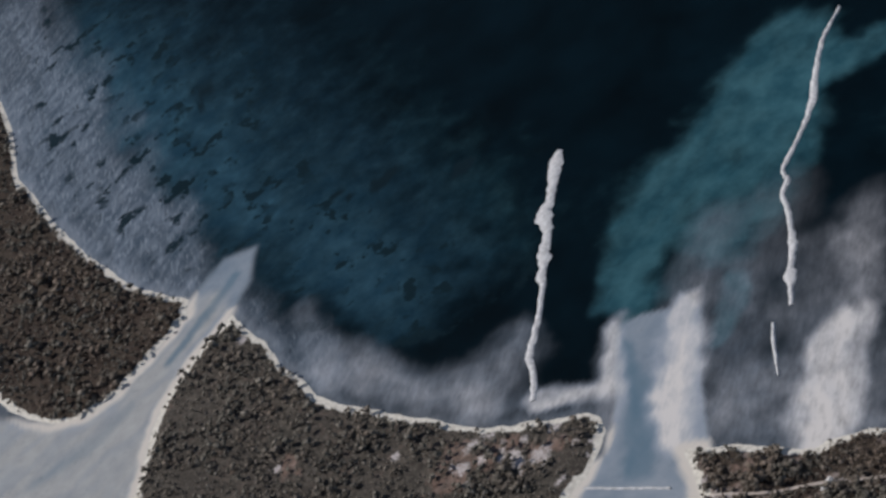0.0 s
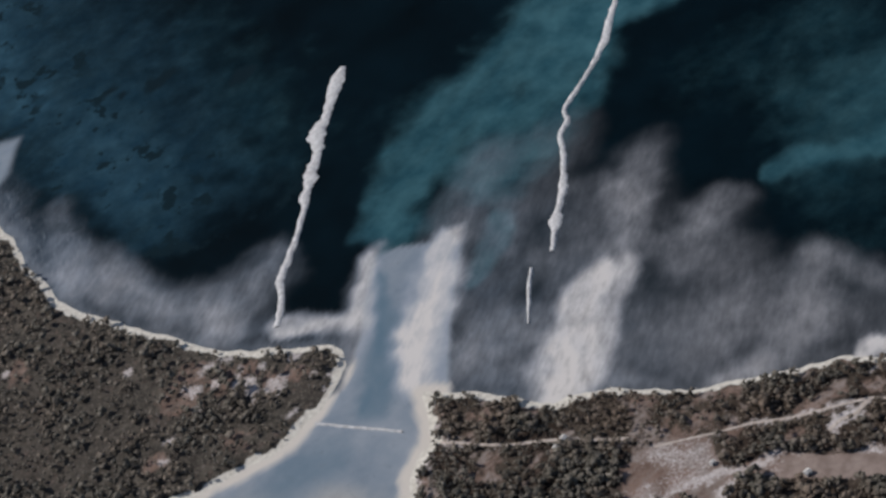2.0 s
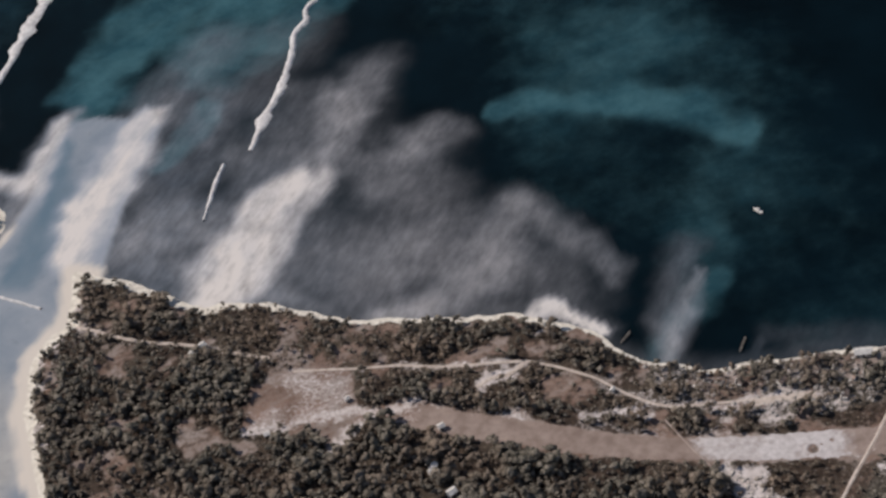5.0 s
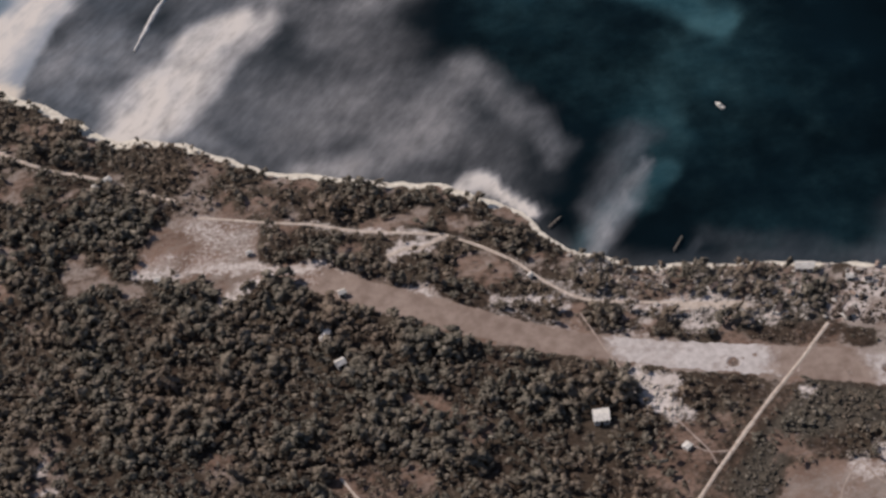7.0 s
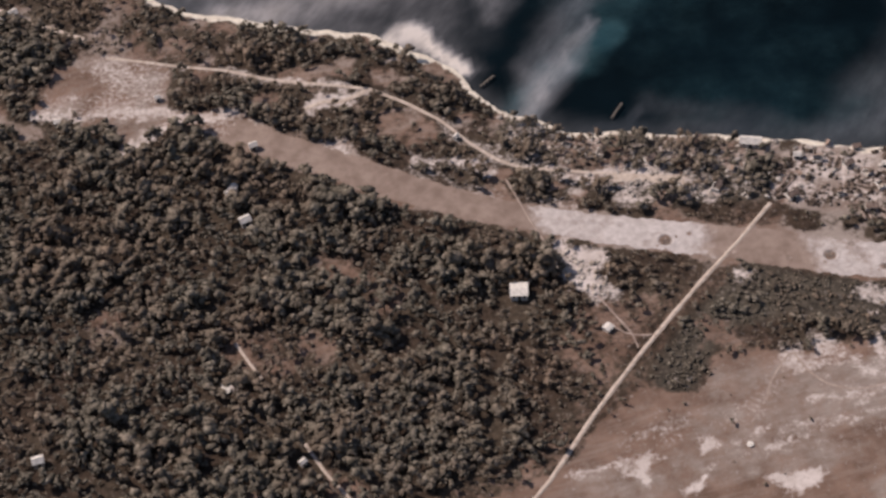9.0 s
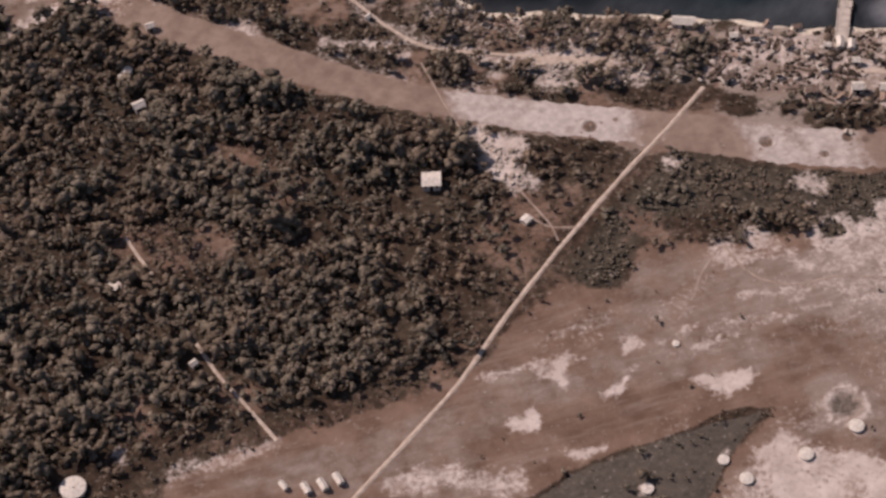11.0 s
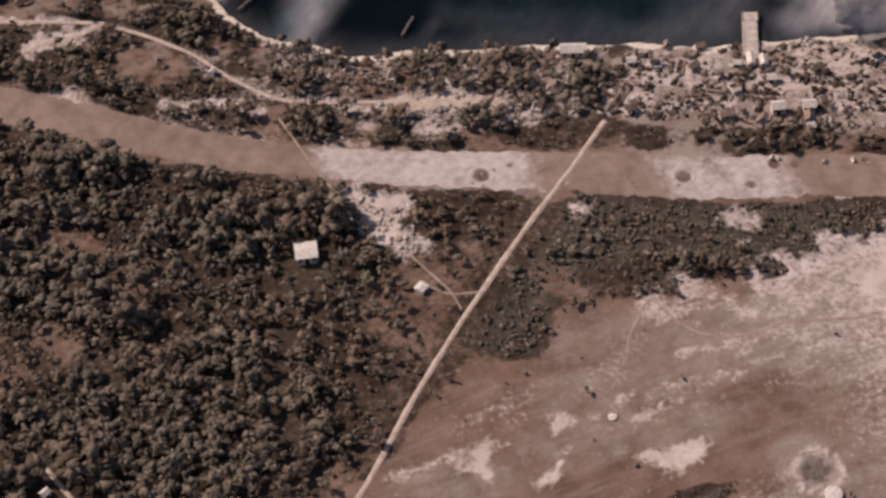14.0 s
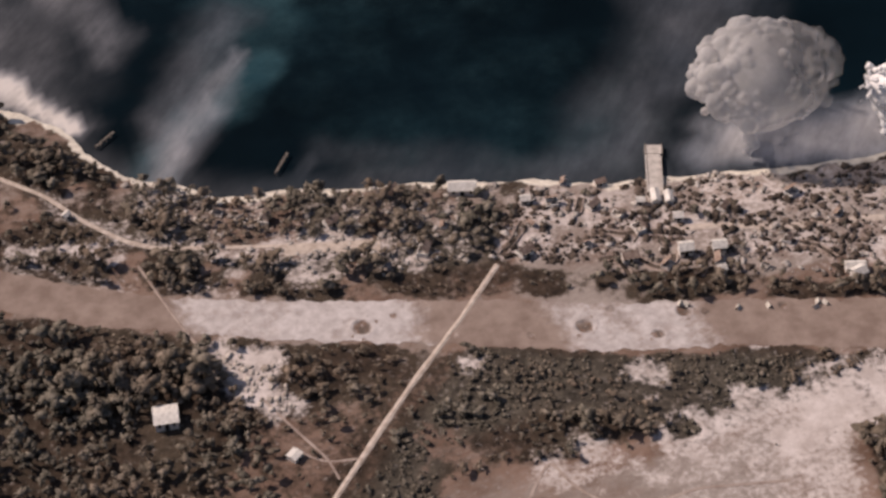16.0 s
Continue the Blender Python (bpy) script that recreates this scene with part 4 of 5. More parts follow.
# ---- coral spits in the sea ----
def spit(line, seed, label):
    """A rubble bank along a line of places and half widths."""
    line = np.array(line)
    d = np.concatenate([[0], np.cumsum(np.hypot(*np.diff(line[:, :2], axis=0).T))])
    s = np.arange(0, d[-1], 0.7)
    p = np.stack([np.interp(s, d, line[:, 0]), np.interp(s, d, line[:, 1])], 1)
    w = np.interp(s, d, line[:, 2])
    for _ in range(3):
        p[1:-1], w[1:-1] = (p[:-2] + 2 * p[1:-1] + p[2:]) / 4, (w[:-2] + 2 * w[1:-1] + w[2:]) / 4
    t = np.gradient(p, axis=0)
    t /= np.hypot(*t.T)[:, None] + 1e-9
    nrm = np.stack([-t[:, 1], t[:, 0]], 1)
    fr = np.array([-1, -0.75, -0.4, 0, 0.4, 0.75, 1])
    q = p[:, None] + nrm[:, None] * (w[:, None] * fr[None])[..., None]
    q = q + nrm[:, None] * ((fbm(q[..., 0], q[..., 1], 3, 3, seed) - 0.5) * w[:, None] * 0.8)[..., None]
    z = np.array([-0.3, 0.15, 0.45, 0.6, 0.45, 0.15, -0.3])[None] * (0.5 + 1.0 * fbm(q[..., 0], q[..., 1], 2.0, 3, 2))
    i = (np.arange(len(p) - 1)[:, None] * 7 + np.arange(6)[None]).ravel()
    me = mesh_of("coral_spit", np.stack([q[..., 0].ravel(), q[..., 1].ravel(), z.ravel()], 1), np.stack([i, i + 1, i + 8, i + 7], 1), SPIT_MAT, True)
    return tagged(new("coral_spit", me), label, "spit")


spit(SPIT_LEFT, 3, "long white coral rubble spit with bulges in the sea")
spit([(*p, 0.8) for p in BAR], 23, "low pale causeway across the shallow inlet")
spit(SPIT_RIGHT, 11, "thin white coral spit bending through teal shallows")
spit(SPIT_RIGHT_MIDDLE, 15, "narrow white coral spit with knobs in the sea")
spit(SPIT_RIGHT_END, 19, "short faint white coral spit off the beach")


# ---- woods ----
def tree_density(x, y):
    sd = shore(x, y)
    d = smooth(1.5, 3.6, sd) * (1 - np.clip(bare_mask(x, y) * 1.05, 0, 1))
    v = inside(x, y, VILLAGE)
    n1 = fbm(x, y, 9, 3, 77)
    d = np.maximum(d, np.where(v > 0, 0.9 * smooth(0.41, 0.55, n1) * (0.75 - 0.35 * smooth(86, 110, x)), 0) * smooth(2, 4, sd))
    d = np.maximum(d, np.where(inside(x, y, SCRUB) > 0, 0.42, 0))
    d = np.maximum(d, np.where(inside(x, y, SAVANNA) > 0, 0.002, 0))
    d = np.where(inside(x, y, SHORE_WOOD) > 0, 0.8 * d, d)
    d = d * np.where(inside(x, y, LAND_MIDDLE) > 0, 0.6 + 0.4 * smooth(0.35, 0.6, fbm(x, y, 24, 3, 71)), 1)
    d = d * (0.25 + 0.75 * smooth(0.24, 0.38, fbm(x, y, 7, 2, 73)))
    margin = np.minimum(line_distance(x, y, ROAD), line_distance(x, y, SAVANNA[:6]))
    d = np.where(inside(x, y, WOOD_EAST) > -1, d, d * (0.5 + 0.5 * smooth(1, 8, margin + 6 * (fbm(x, y, 9, 2, 87) - 0.5))))
    north = y > np.interp(x, [p[0] for p in RUNWAY_NORTH], [p[1] for p in RUNWAY_NORTH])
    d = np.where(north & (x > -150), d * smooth(0.36, 0.50, fbm(x, y, 8, 3, 83)), d)
    d = np.where(inside(x, y, GROVE) > -1, 0.10, d)
    d = np.where(inside(x, y, WOOD_EAST) > 0, d * (0.45 + 0.45 * smooth(0.38, 0.6, fbm(x, y, 10, 3, 81))) * smooth(-0.5, 5, inside(*warp(x, y, 9, 4, 47), WOOD_EAST)), d)
    d = np.maximum(d * smooth(0.75, 0.3, pale_mask(x, y)), np.where((inside(x, y, SHORE_WOOD) > 1) & (sd > 2), 0.95 * smooth(0.85, 0.55, pale_mask(x, y)), 0))
    d = np.where(inside(x, y, RUNWAY) > -1.3, 0, d)
    for points, half in ROUTES:
        d = np.where(line_distance(x, y, points) < half + (1.4 if points is ROAD else 0.45 if points is PATH_WEST else 1.6 if points is TRACK_NORTH else 0.5), 0, d)
    for p in CLEAR_OF_TREES:
        d = np.where(np.hypot(x - p[0], y - p[1]) < p[2], 0, d)
    return d


CLEAR_OF_TREES = [(108.5, -49.8, 2.2), (114.7, -51.2, 2.2), (113.0, -56.5, 2.2), (136.2, -66.0, 2.2), (105.8, -34.2, 2.2), (110.7, -41.0, 2.2), (84.9, -26.8, 2.2),
                  (7.2, -59.0, 4.6), (26.3, -72.8, 3.2), (-57, -21.1, 3.0), (-59.5, -9.2, 3.0), (-66, -72.8, 2.4), (-110.5, -86.8, 3.2), (-116, 72.8, 3.2), (-104, 25.8, 2.6),
                  (0.2, -2.2, 3.0), (110, -47.5, 3), (116, -48.7, 3), (114.5, -22, 4), (109.6, -31.5, 5), (74, -19.8, 4), (40.4, -30.3, 5), (58.1, -35.7, 4), (-50, -98.6, 3.0), (-52.8, 5.8, 2.5), (-76.6, -124.5, 5), (-67.5, -118.5, 3)]


def clump(rng, radius, subdivided):
    """A small uneven knot of leaves: vertices and triangles."""
    bm = bmesh.new()
    bmesh.ops.create_icosphere(bm, subdivisions=subdivided, radius=radius)
    v = np.array([p.co[:] for p in bm.verts])
    f = np.array([[p.index for p in q.verts] for q in bm.faces])
    bm.free()
    v *= (0.4 + 1.05 * rng.rand(len(v)))[:, None] * (0.65 + 0.7 * rng.rand(3))[None]
    v[:, 2] *= 0.7
    return v, f


def frond(rng, at, out, length, width):
    """A folded, drooping spray of leaves: four triangles on five corners."""
    ang = math.atan2(out[1], out[0]) + rng.uniform(-0.7, 0.7)
    d, s = np.array((math.cos(ang), math.sin(ang), 0)), np.array((-math.sin(ang), math.cos(ang), 0))
    drop = rng.uniform(0.05, 0.55)
    mid = at + d * length * 0.45 + (0, 0, 0.12 * length)
    tip = at + d * length - (0, 0, drop * length)
    v = np.array([at, mid + s * width - (0, 0, 0.1), mid, mid - s * width - (0, 0, 0.1), tip])
    return v, np.array([(0, 2, 1), (0, 3, 2), (1, 2, 4), (2, 3, 4)])


def crown(rng, count, size, fronds=14):
    """A crown of leaf clumps and drooping sprays with an uneven outline and gaps, about 2 m wide at scale 1."""
    vs, fs, k = [], [], 0
    knots = []
    for j in range(count):
        ang, rr = rng.rand() * 6.283, (math.sqrt(rng.rand()) * 0.8 if j else 0.0)
        at = np.array((rr * math.cos(ang), rr * math.sin(ang), 1.7 - 0.7 * rr * rr + 0.4 * rng.rand()))
        knots.append(at)
        v, f = clump(rng, size * (0.6 + 0.7 * rng.rand()), 1)
        vs.append(v + at), fs.append(f + k)
        k += len(v)
    for j in range(fronds):
        at = knots[j % count] + rng.uniform(-0.12, 0.12, 3) + (0, 0, 0.14)
        v, f = frond(rng, at, at[:2] + rng.uniform(-0.4, 0.4, 2), rng.uniform(0.45, 0.95), rng.uniform(0.10, 0.2))
        vs.append(v), fs.append(f + k)
        k += len(v)
    return np.concatenate(vs), np.concatenate(fs)


def trunk(sides, limbs, rng):
    """A tapered trunk with limbs, as triangles."""
    vs, fs = [], []

    def stick(p, q, r0, r1):
        k = sum(len(v) for v in vs)
        ang = np.arange(sides) * 6.2832 / sides
        ring = np.stack([np.cos(ang), np.sin(ang), 0 * ang], 1)
        vs.append(np.concatenate([np.array(p) + ring * r0, np.array(q) + ring * r1]))
        for i in range(sides):
            j = (i + 1) % sides
            fs.append([k + i, k + j, k + sides + j]), fs.append([k + i, k + sides + j, k + sides + i])
    stick((0, 0, -0.4), (0.05, 0.03, 1.5), 0.13, 0.07)
    for i in range(limbs):
        ang = rng.rand() * 6.283
        stick((0.03, 0.02, 0.9 + 0.3 * rng.rand()), (0.6 * math.cos(ang), 0.6 * math.sin(ang), 1.6), 0.05, 0.02)
    return np.concatenate(vs), np.array(fs)


rng = np.random.RandomState(5)
NEAR_CROWNS = [crown(rng, 4, 0.54, 14) for _ in range(28)]
FAR_CROWNS = [crown(rng, 3, 0.62, 6) for _ in range(12)]
BUSHES = [crown(rng, 1, 0.8, 6) for _ in range(12)]
FAR_TRUNK = trunk(3, 0, rng)


def scatter(x0, x1, y0, y1, step, seed, power=1.0, most=1.0):
    r = np.random.RandomState(seed)
    gx, gy = np.meshgrid(np.arange(x0, x1, step), np.arange(y0, y1, step))
    gx = gx.ravel() + (r.rand(gx.size) - 0.5) * step * 1.6
    gy = gy.ravel() + (r.rand(gy.size) - 0.5) * step * 1.6
    keep = r.rand(gx.size) < tree_density(gx, gy) ** power * most
    return gx[keep], gy[keep], r


def forest(name, tx, ty, r, low, high, crowns, label, height=1.0):
    """Trees past counting, joined."""
    vs, fs, vt, ft, k, kt = [], [], [], [], 0, 0
    tz = terrain(tx, ty)
    kind = r.randint(0, len(crowns), len(tx))
    size = (low + (high - low) * r.rand(len(tx)) ** 1.8) * (0.7 + 0.5 * smooth(0.35, 0.62, fbm(tx, ty, 16, 3, 37)))
    tall = height * (0.55 + 0.8 * r.rand(len(tx)))
    turn = r.rand(len(tx)) * 6.283
    wide, lean = 0.8 + 0.5 * r.rand(len(tx)), (r.rand(len(tx), 2) - 0.5) * 0.4
    low_growth = (np.minimum(line_distance(tx, ty, ROAD), line_distance(tx, ty, SAVANNA[:6])) < 8) | (inside(tx, ty, WOOD_EAST) > 0) | (inside(tx, ty, SHORE_WOOD) > 0) | (inside(tx, ty, VILLAGE) > 0)
    size = np.where(low_growth, size * np.where(inside(tx, ty, SHORE_WOOD) > 0, 0.8, np.where(inside(tx, ty, VILLAGE) > 0, 0.5, 0.55)), size)
    tall = np.where(inside(tx, ty, WOOD_EAST) > -2, tall * 0.6, tall)
    edge = np.minimum(np.minimum(line_distance(tx, ty, ROAD), line_distance(tx, ty, SAVANNA[:6])), line_distance(tx, ty, SCRUB + SCRUB[:1]) + 3)
    edge = np.minimum(edge, np.where(tx > -5, line_distance(tx, ty, RUNWAY_SOUTH) * 1.8, 99))
    size = np.where(low_growth, size, size * (0.6 + 0.4 * smooth(6, 22, edge)))
    north = (ty > np.interp(tx, [p[0] for p in RUNWAY_NORTH], [p[1] for p in RUNWAY_NORTH])) & (tx > -25) & ~low_growth
    size = np.where(north, size * 0.72, size)
    size = np.where((inside(tx, ty, SAVANNA) > 2) & (inside(tx, ty, WOOD_EAST) < 0), size * 0.55, size)
    for j in range(len(tx)):
        c, s = math.cos(turn[j]) * size[j], math.sin(turn[j]) * size[j]
        e = wide[j]
        m = np.array([[c * e, s * e, 0], [-s / e, c / e, 0], [lean[j, 0], lean[j, 1], size[j] * tall[j]]])
        at = (tx[j], ty[j], tz[j])
        v, f = crowns[kind[j]]
        vs.append(v @ m + at), fs.append(f + k)
        k += len(v)
        v, f = FAR_TRUNK
        vt.append(v @ m + at), ft.append(f + kt)
        kt += len(v)
    base = new(name)
    tagged(base, label, "forest", kind="stuff")
    for piece, a, c, mat in (("crowns", vs, fs, LEAF), ("trunks", vt, ft, BARK)):
        ob = new(piece, mesh_of(piece, np.concatenate(a), np.concatenate(c), mat))
        ob.parent = base
        tagged(ob, kind="stuff")
    return base


tx, ty, r = scatter(-175, 190, -185, 135, 2.0, 21)
seen = (ty > -165 + 0.15 * np.abs(tx + 20)) & (ty > -95 - 0.75 * (tx + 175)) & (tx < 165)
near = (tx > -38) & (tx < 2) & (ty > -112) & (ty < -62) & seen
NEAR = list(zip(tx[near], ty[near]))[:300]
chosen = np.zeros(len(tx), bool)
chosen[np.flatnonzero(near)[:300]] = True
forest("forest", tx[seen & ~chosen], ty[seen & ~chosen], r, 0.75, 1.95, NEAR_CROWNS, "dense dark grey-green jungle on the main island")
tx, ty, r = scatter(-175, 165, -165, 135, 2.0, 25, 0.5, 0.4)
seen = (ty > -165 + 0.15 * np.abs(tx + 20)) & (ty > -95 - 0.75 * (tx + 175))
forest("undergrowth", tx[seen], ty[seen], r, 0.5, 1.1, BUSHES, "low brown-green bushes filling gaps between jungle trees", 0.6)
r = np.random.RandomState(31)
tx, ty = r.uniform(-10, 165, 16000), r.uniform(-125, -55, 16000)
keep = (inside(tx, ty, WOOD_EAST) > 0.3) & (inside(tx, ty, RUNWAY) < -0.8) & (line_distance(tx, ty, ROAD) > 1.5) & (pale_mask(tx, ty) < 0.5) & (r.rand(len(tx)) < smooth(0.40, 0.62, fbm(tx, ty, 7, 4, 29)) + 0.12)
forest("undergrowth", tx[keep][:1900], ty[keep][:1900], r, 0.35, 1.0, BUSHES, "low dark scrub between the road and the runway", 0.7)
tx, ty, r = scatter(-385, -165, 40, 395, 2.5, 22)
tx, ty = tx[(ty > 130) | (tx > -300)], ty[(ty > 130) | (tx > -300)]
forest("forest", tx, ty, r, 0.7, 1.7, FAR_CROWNS, "dark low scrub forest between the channels")
tx, ty, r = scatter(-450, -300, 385, 820, 3.6, 23)
forest("forest", tx, ty, r, 1.1, 2.0, FAR_CROWNS, "dark olive forest behind the western beach")


# trees that can be counted
def tree_kind(seed):
    rng = np.random.RandomState(seed)
    base = new("tree")
    tagged(base, "grey-green broadleaf jungle tree with a ragged crown", "tree", "trees of the jungle")
    for piece, (v, f), mat in (("trunk", trunk(5, 4, rng), BARK), ("crown", crown(rng, 5, 0.5, 26), LEAF)):
        ob = new(piece, mesh_of(piece, v, f, mat))
        ob.parent = base
    return base


kinds = [tree_kind(100 + i) for i in range(6)]
rng = np.random.RandomState(9)
used = [False] * len(kinds)
for x_, y_ in NEAR:
    i = rng.randint(0, len(kinds))
    s = 0.75 + 1.1 * rng.rand() ** 1.5
    m = pose(x_, y_, float(terrain(np.array([x_]), np.array([y_]))[0]), 0, 0, rng.rand() * 360)
    if used[i]:
        ob = copy_thing(kinds[i], m)
    else:
        used[i], ob = True, kinds[i]
        ob.matrix_basis = m
    ob.scale = (s, s, s * (0.8 + 0.5 * rng.rand()))


# ---- buildings ----
WALL, n, l, b = material("whitewash", 0.9, 0.3, 8.0)
l.new(mixed(n, l, noise_fac(n, l, 1.2), (0.55, 0.50, 0.45), (0.78, 0.73, 0.68)), b.inputs["Base Color"])
ROOF, n, l, b = material("weathered_roof", 0.8, 0.4, 6.0)
l.new(mixed(n, l, noise_fac(n, l, 1.5), (0.54, 0.50, 0.455), (0.76, 0.715, 0.665)), b.inputs["Base Color"])
RUST, n, l, b = material("rusted_iron", 0.7, 0.4, 6.0)
l.new(mixed(n, l, noise_fac(n, l, 1.5), (0.20, 0.13, 0.10), (0.36, 0.27, 0.22)), b.inputs["Base Color"])
DARK, n, l, b = material("dark_opening", 0.9)
l.new(mixed(n, l, noise_fac(n, l, 3.0), (0.02, 0.018, 0.016), (0.04, 0.034, 0.03)), b.inputs["Base Color"])
CONCRETE, n, l, b = material("bleached_concrete", 0.9, 0.4, 5.0)
l.new(mixed(n, l, noise_fac(n, l, 0.8), (0.40, 0.355, 0.32), (0.60, 0.545, 0.50)), b.inputs["Base Color"])
TIMBER, n, l, b = material("grey_timber", 0.85, 0.4, 8.0)
l.new(mixed(n, l, noise_fac(n, l, 2.0), (0.14, 0.115, 0.095), (0.28, 0.235, 0.20)), b.inputs["Base Color"])


CHAR, n, l, b = material("charred_timber", 0.95, 0.4, 5.0)
l.new(mixed(n, l, n.new("ShaderNodeNewGeometry").outputs["Random Per Island"], (0.032, 0.024, 0.019), (0.14, 0.105, 0.085)), b.inputs["Base Color"])


def height_at(x, y):
    return float(terrain(np.array([float(x)]), np.array([float(y)]))[0])


def box(bm, x0, x1, y0, y1, z0, z1, rough=0.0, rng=random):
    v = [bm.verts.new((x + rng.uniform(-rough, rough), y + rng.uniform(-rough, rough), z + rng.uniform(-rough, rough))) for z in (z0, z1) for y in (y0, y1) for x in (x0, x1)]
    for f in ((0, 2, 3, 1), (4, 5, 7, 6), (0, 1, 5, 4), (2, 6, 7, 3), (0, 4, 6, 2), (1, 3, 7, 5)):
        bm.faces.new([v[i] for i in f])


def hut(w, d, h, label, roof_mat, ruined=False, rng=random.Random(1), pitch=0.33):
    """A small house of four walls with thickness, gable roof, door and windows; ruined: the roof half gone."""
    base = new("house")
    tagged(base, label, "house", "island houses")
    t = 0.18
    for x0, x1, y0, y1 in ((-w / 2, w / 2, -d / 2, -d / 2 + t), (-w / 2, w / 2, d / 2 - t, d / 2), (-w / 2, -w / 2 + t, -d / 2 + t, d / 2 - t), (w / 2 - t, w / 2, -d / 2 + t, d / 2 - t)):
        bm = bmesh.new()
        box(bm, x0, x1, y0, y1, -0.5, h * (rng.uniform(0.5, 1.0) if ruined else 1.0))
        part("wall", bm, WALL, base)
    for side in (-1, 1):
        if ruined and side > 0:
            continue
        bm = bmesh.new()
        e, r = 0.25, h + pitch * d
        a = [(-w / 2 - e, side * (d / 2 + e), h - 0.12), (w / 2 + e, side * (d / 2 + e), h - 0.12), (w / 2 + e, 0, r), (-w / 2 - e, 0, r)]
        low = [bm.verts.new(p) for p in a]
        top = [bm.verts.new((p[0], p[1], p[2] + 0.08)) for p in a]
        bm.faces.new(top if side < 0 else top[::-1]), bm.faces.new(low[::-1] if side < 0 else low)
        for i in range(4):
            bm.faces.new((low[i], low[(i + 1) % 4], top[(i + 1) % 4], top[i]))
        part("roof", bm, roof_mat, base)
    bm = bmesh.new()
    box(bm, -w / 2 + t, w / 2 - t, -d / 2 + t, d / 2 - t, -0.5, 0.12)
    part("floor", bm, CONCRETE, base)
    bm = bmesh.new()
    box(bm, -0.4, 0.4, -d / 2 - 0.04, -d / 2 + 0.02, 0.0, min(1.9, h * 0.85))
    part("door", bm, DARK, base, "dark open doorway")
    for x in (-w * 0.32, w * 0.32):
        bm = bmesh.new()
        box(bm, x - 0.3, x + 0.3, -d / 2 - 0.04, -d / 2 + 0.02, h * 0.45, h * 0.8)
        part("window", bm, DARK, base, "dark empty window")
    return base


def put(ob, x, y, turn, first=False, scale=1.0, lift=0.0):
    m = pose(x, y, height_at(x, y) + lift, 0, 0, turn)
    if not first:
        ob = copy_thing(ob, m)
    else:
        ob.matrix_basis = m
    ob.scale = (scale, scale, scale)
    return ob


big = hut(4.0, 3.9, 2.1, "whitewashed square house alone in the jungle", ROOF, pitch=0.08)
put(big, 7.2, -58.2, -8, True)
small = hut(2.5, 2.2, 1.9, "small white hut with a pale weathered roof", ROOF)
put(small, -57.0, -21.0, 20, True)
for x_, y_, a_, s_ in ((108.5, -49.8, -10, 1.0), (114.7, -51.2, -14, 0.95), (113.0, -56.5, -8, 0.6), (136.2, -66.0, 12, 0.95), (105.8, -34.2, -18, 0.6), (110.7, -41.0, -16, 0.7), (84.9, -26.8, -12, 0.7),
                       (-59.3, -9.0, 60, 0.85), (-60.4, -10.2, 20, 0.7), (-110.5, -86.8, 10, 0.95), (-116.1, 72.8, 30, 1.0), (-104.1, 25.8, 0, 0.7), (0.2, -2.0, 40, 0.55),
                       (-50.0, -98.6, 35, 0.6), (-52.8, 5.8, 12, 0.8), (-77.0, 30.0, 15, 0.6), (-119.5, 71.1, 25, 0.9)):
    put(small, x_, y_, a_, scale=s_)
long_house = hut(5.2, 2.6, 1.9, "long pale-roofed barrack in the shore village", ROOF)
put(long_house, 74.6, -19.4, -17, True)
for x_, y_, a_, s_ in ((109.0, -34.0, 75, 0.62), (111.4, -35.0, 75, 0.55), (136.5, -64.0, -15, 0.7), (-34.4, -132.4, 118, 0.4), (-30.0, -134.0, 112, 0.48), (-26.6, -133.8, 112, 0.5), (-23.3, -133.0, 112, 0.5)):
    put(long_house, x_, y_, a_, scale=s_)
wreck = hut(3.0, 2.4, 1.6, "bombed roofless house with broken pale walls", RUST, True, random.Random(4))
put(big, 26.2, -73.2, 38, scale=0.5)
put(wreck, 61.0, -15.6, 30, True)
rr = random.Random(12)
for x_, y_ in ((89.6, -28.9), (94.3, -23.2), (100.8, -25.5), (102.6, -41.1), (113.7, -54.0), (134.3, -41.5), (53.1, -21.9), (62.2, -33.4), (47.9, -20.1), (96.6, -32.2), (100.2, -36.2),
               (84.0, -33.0), (80.0, -40.0), (92.0, -42.0), (98.0, -48.0), (120.0, -41.0), (128.0, -53.0), (140.0, -50.0), (68.0, -28.0), (36.0, -15.0), (28.0, -10.0), (104.0, -52.0), (121.0, -58.0)):
    put(wreck, x_, y_, rr.uniform(0, 360), scale=rr.uniform(0.5, 0.95))


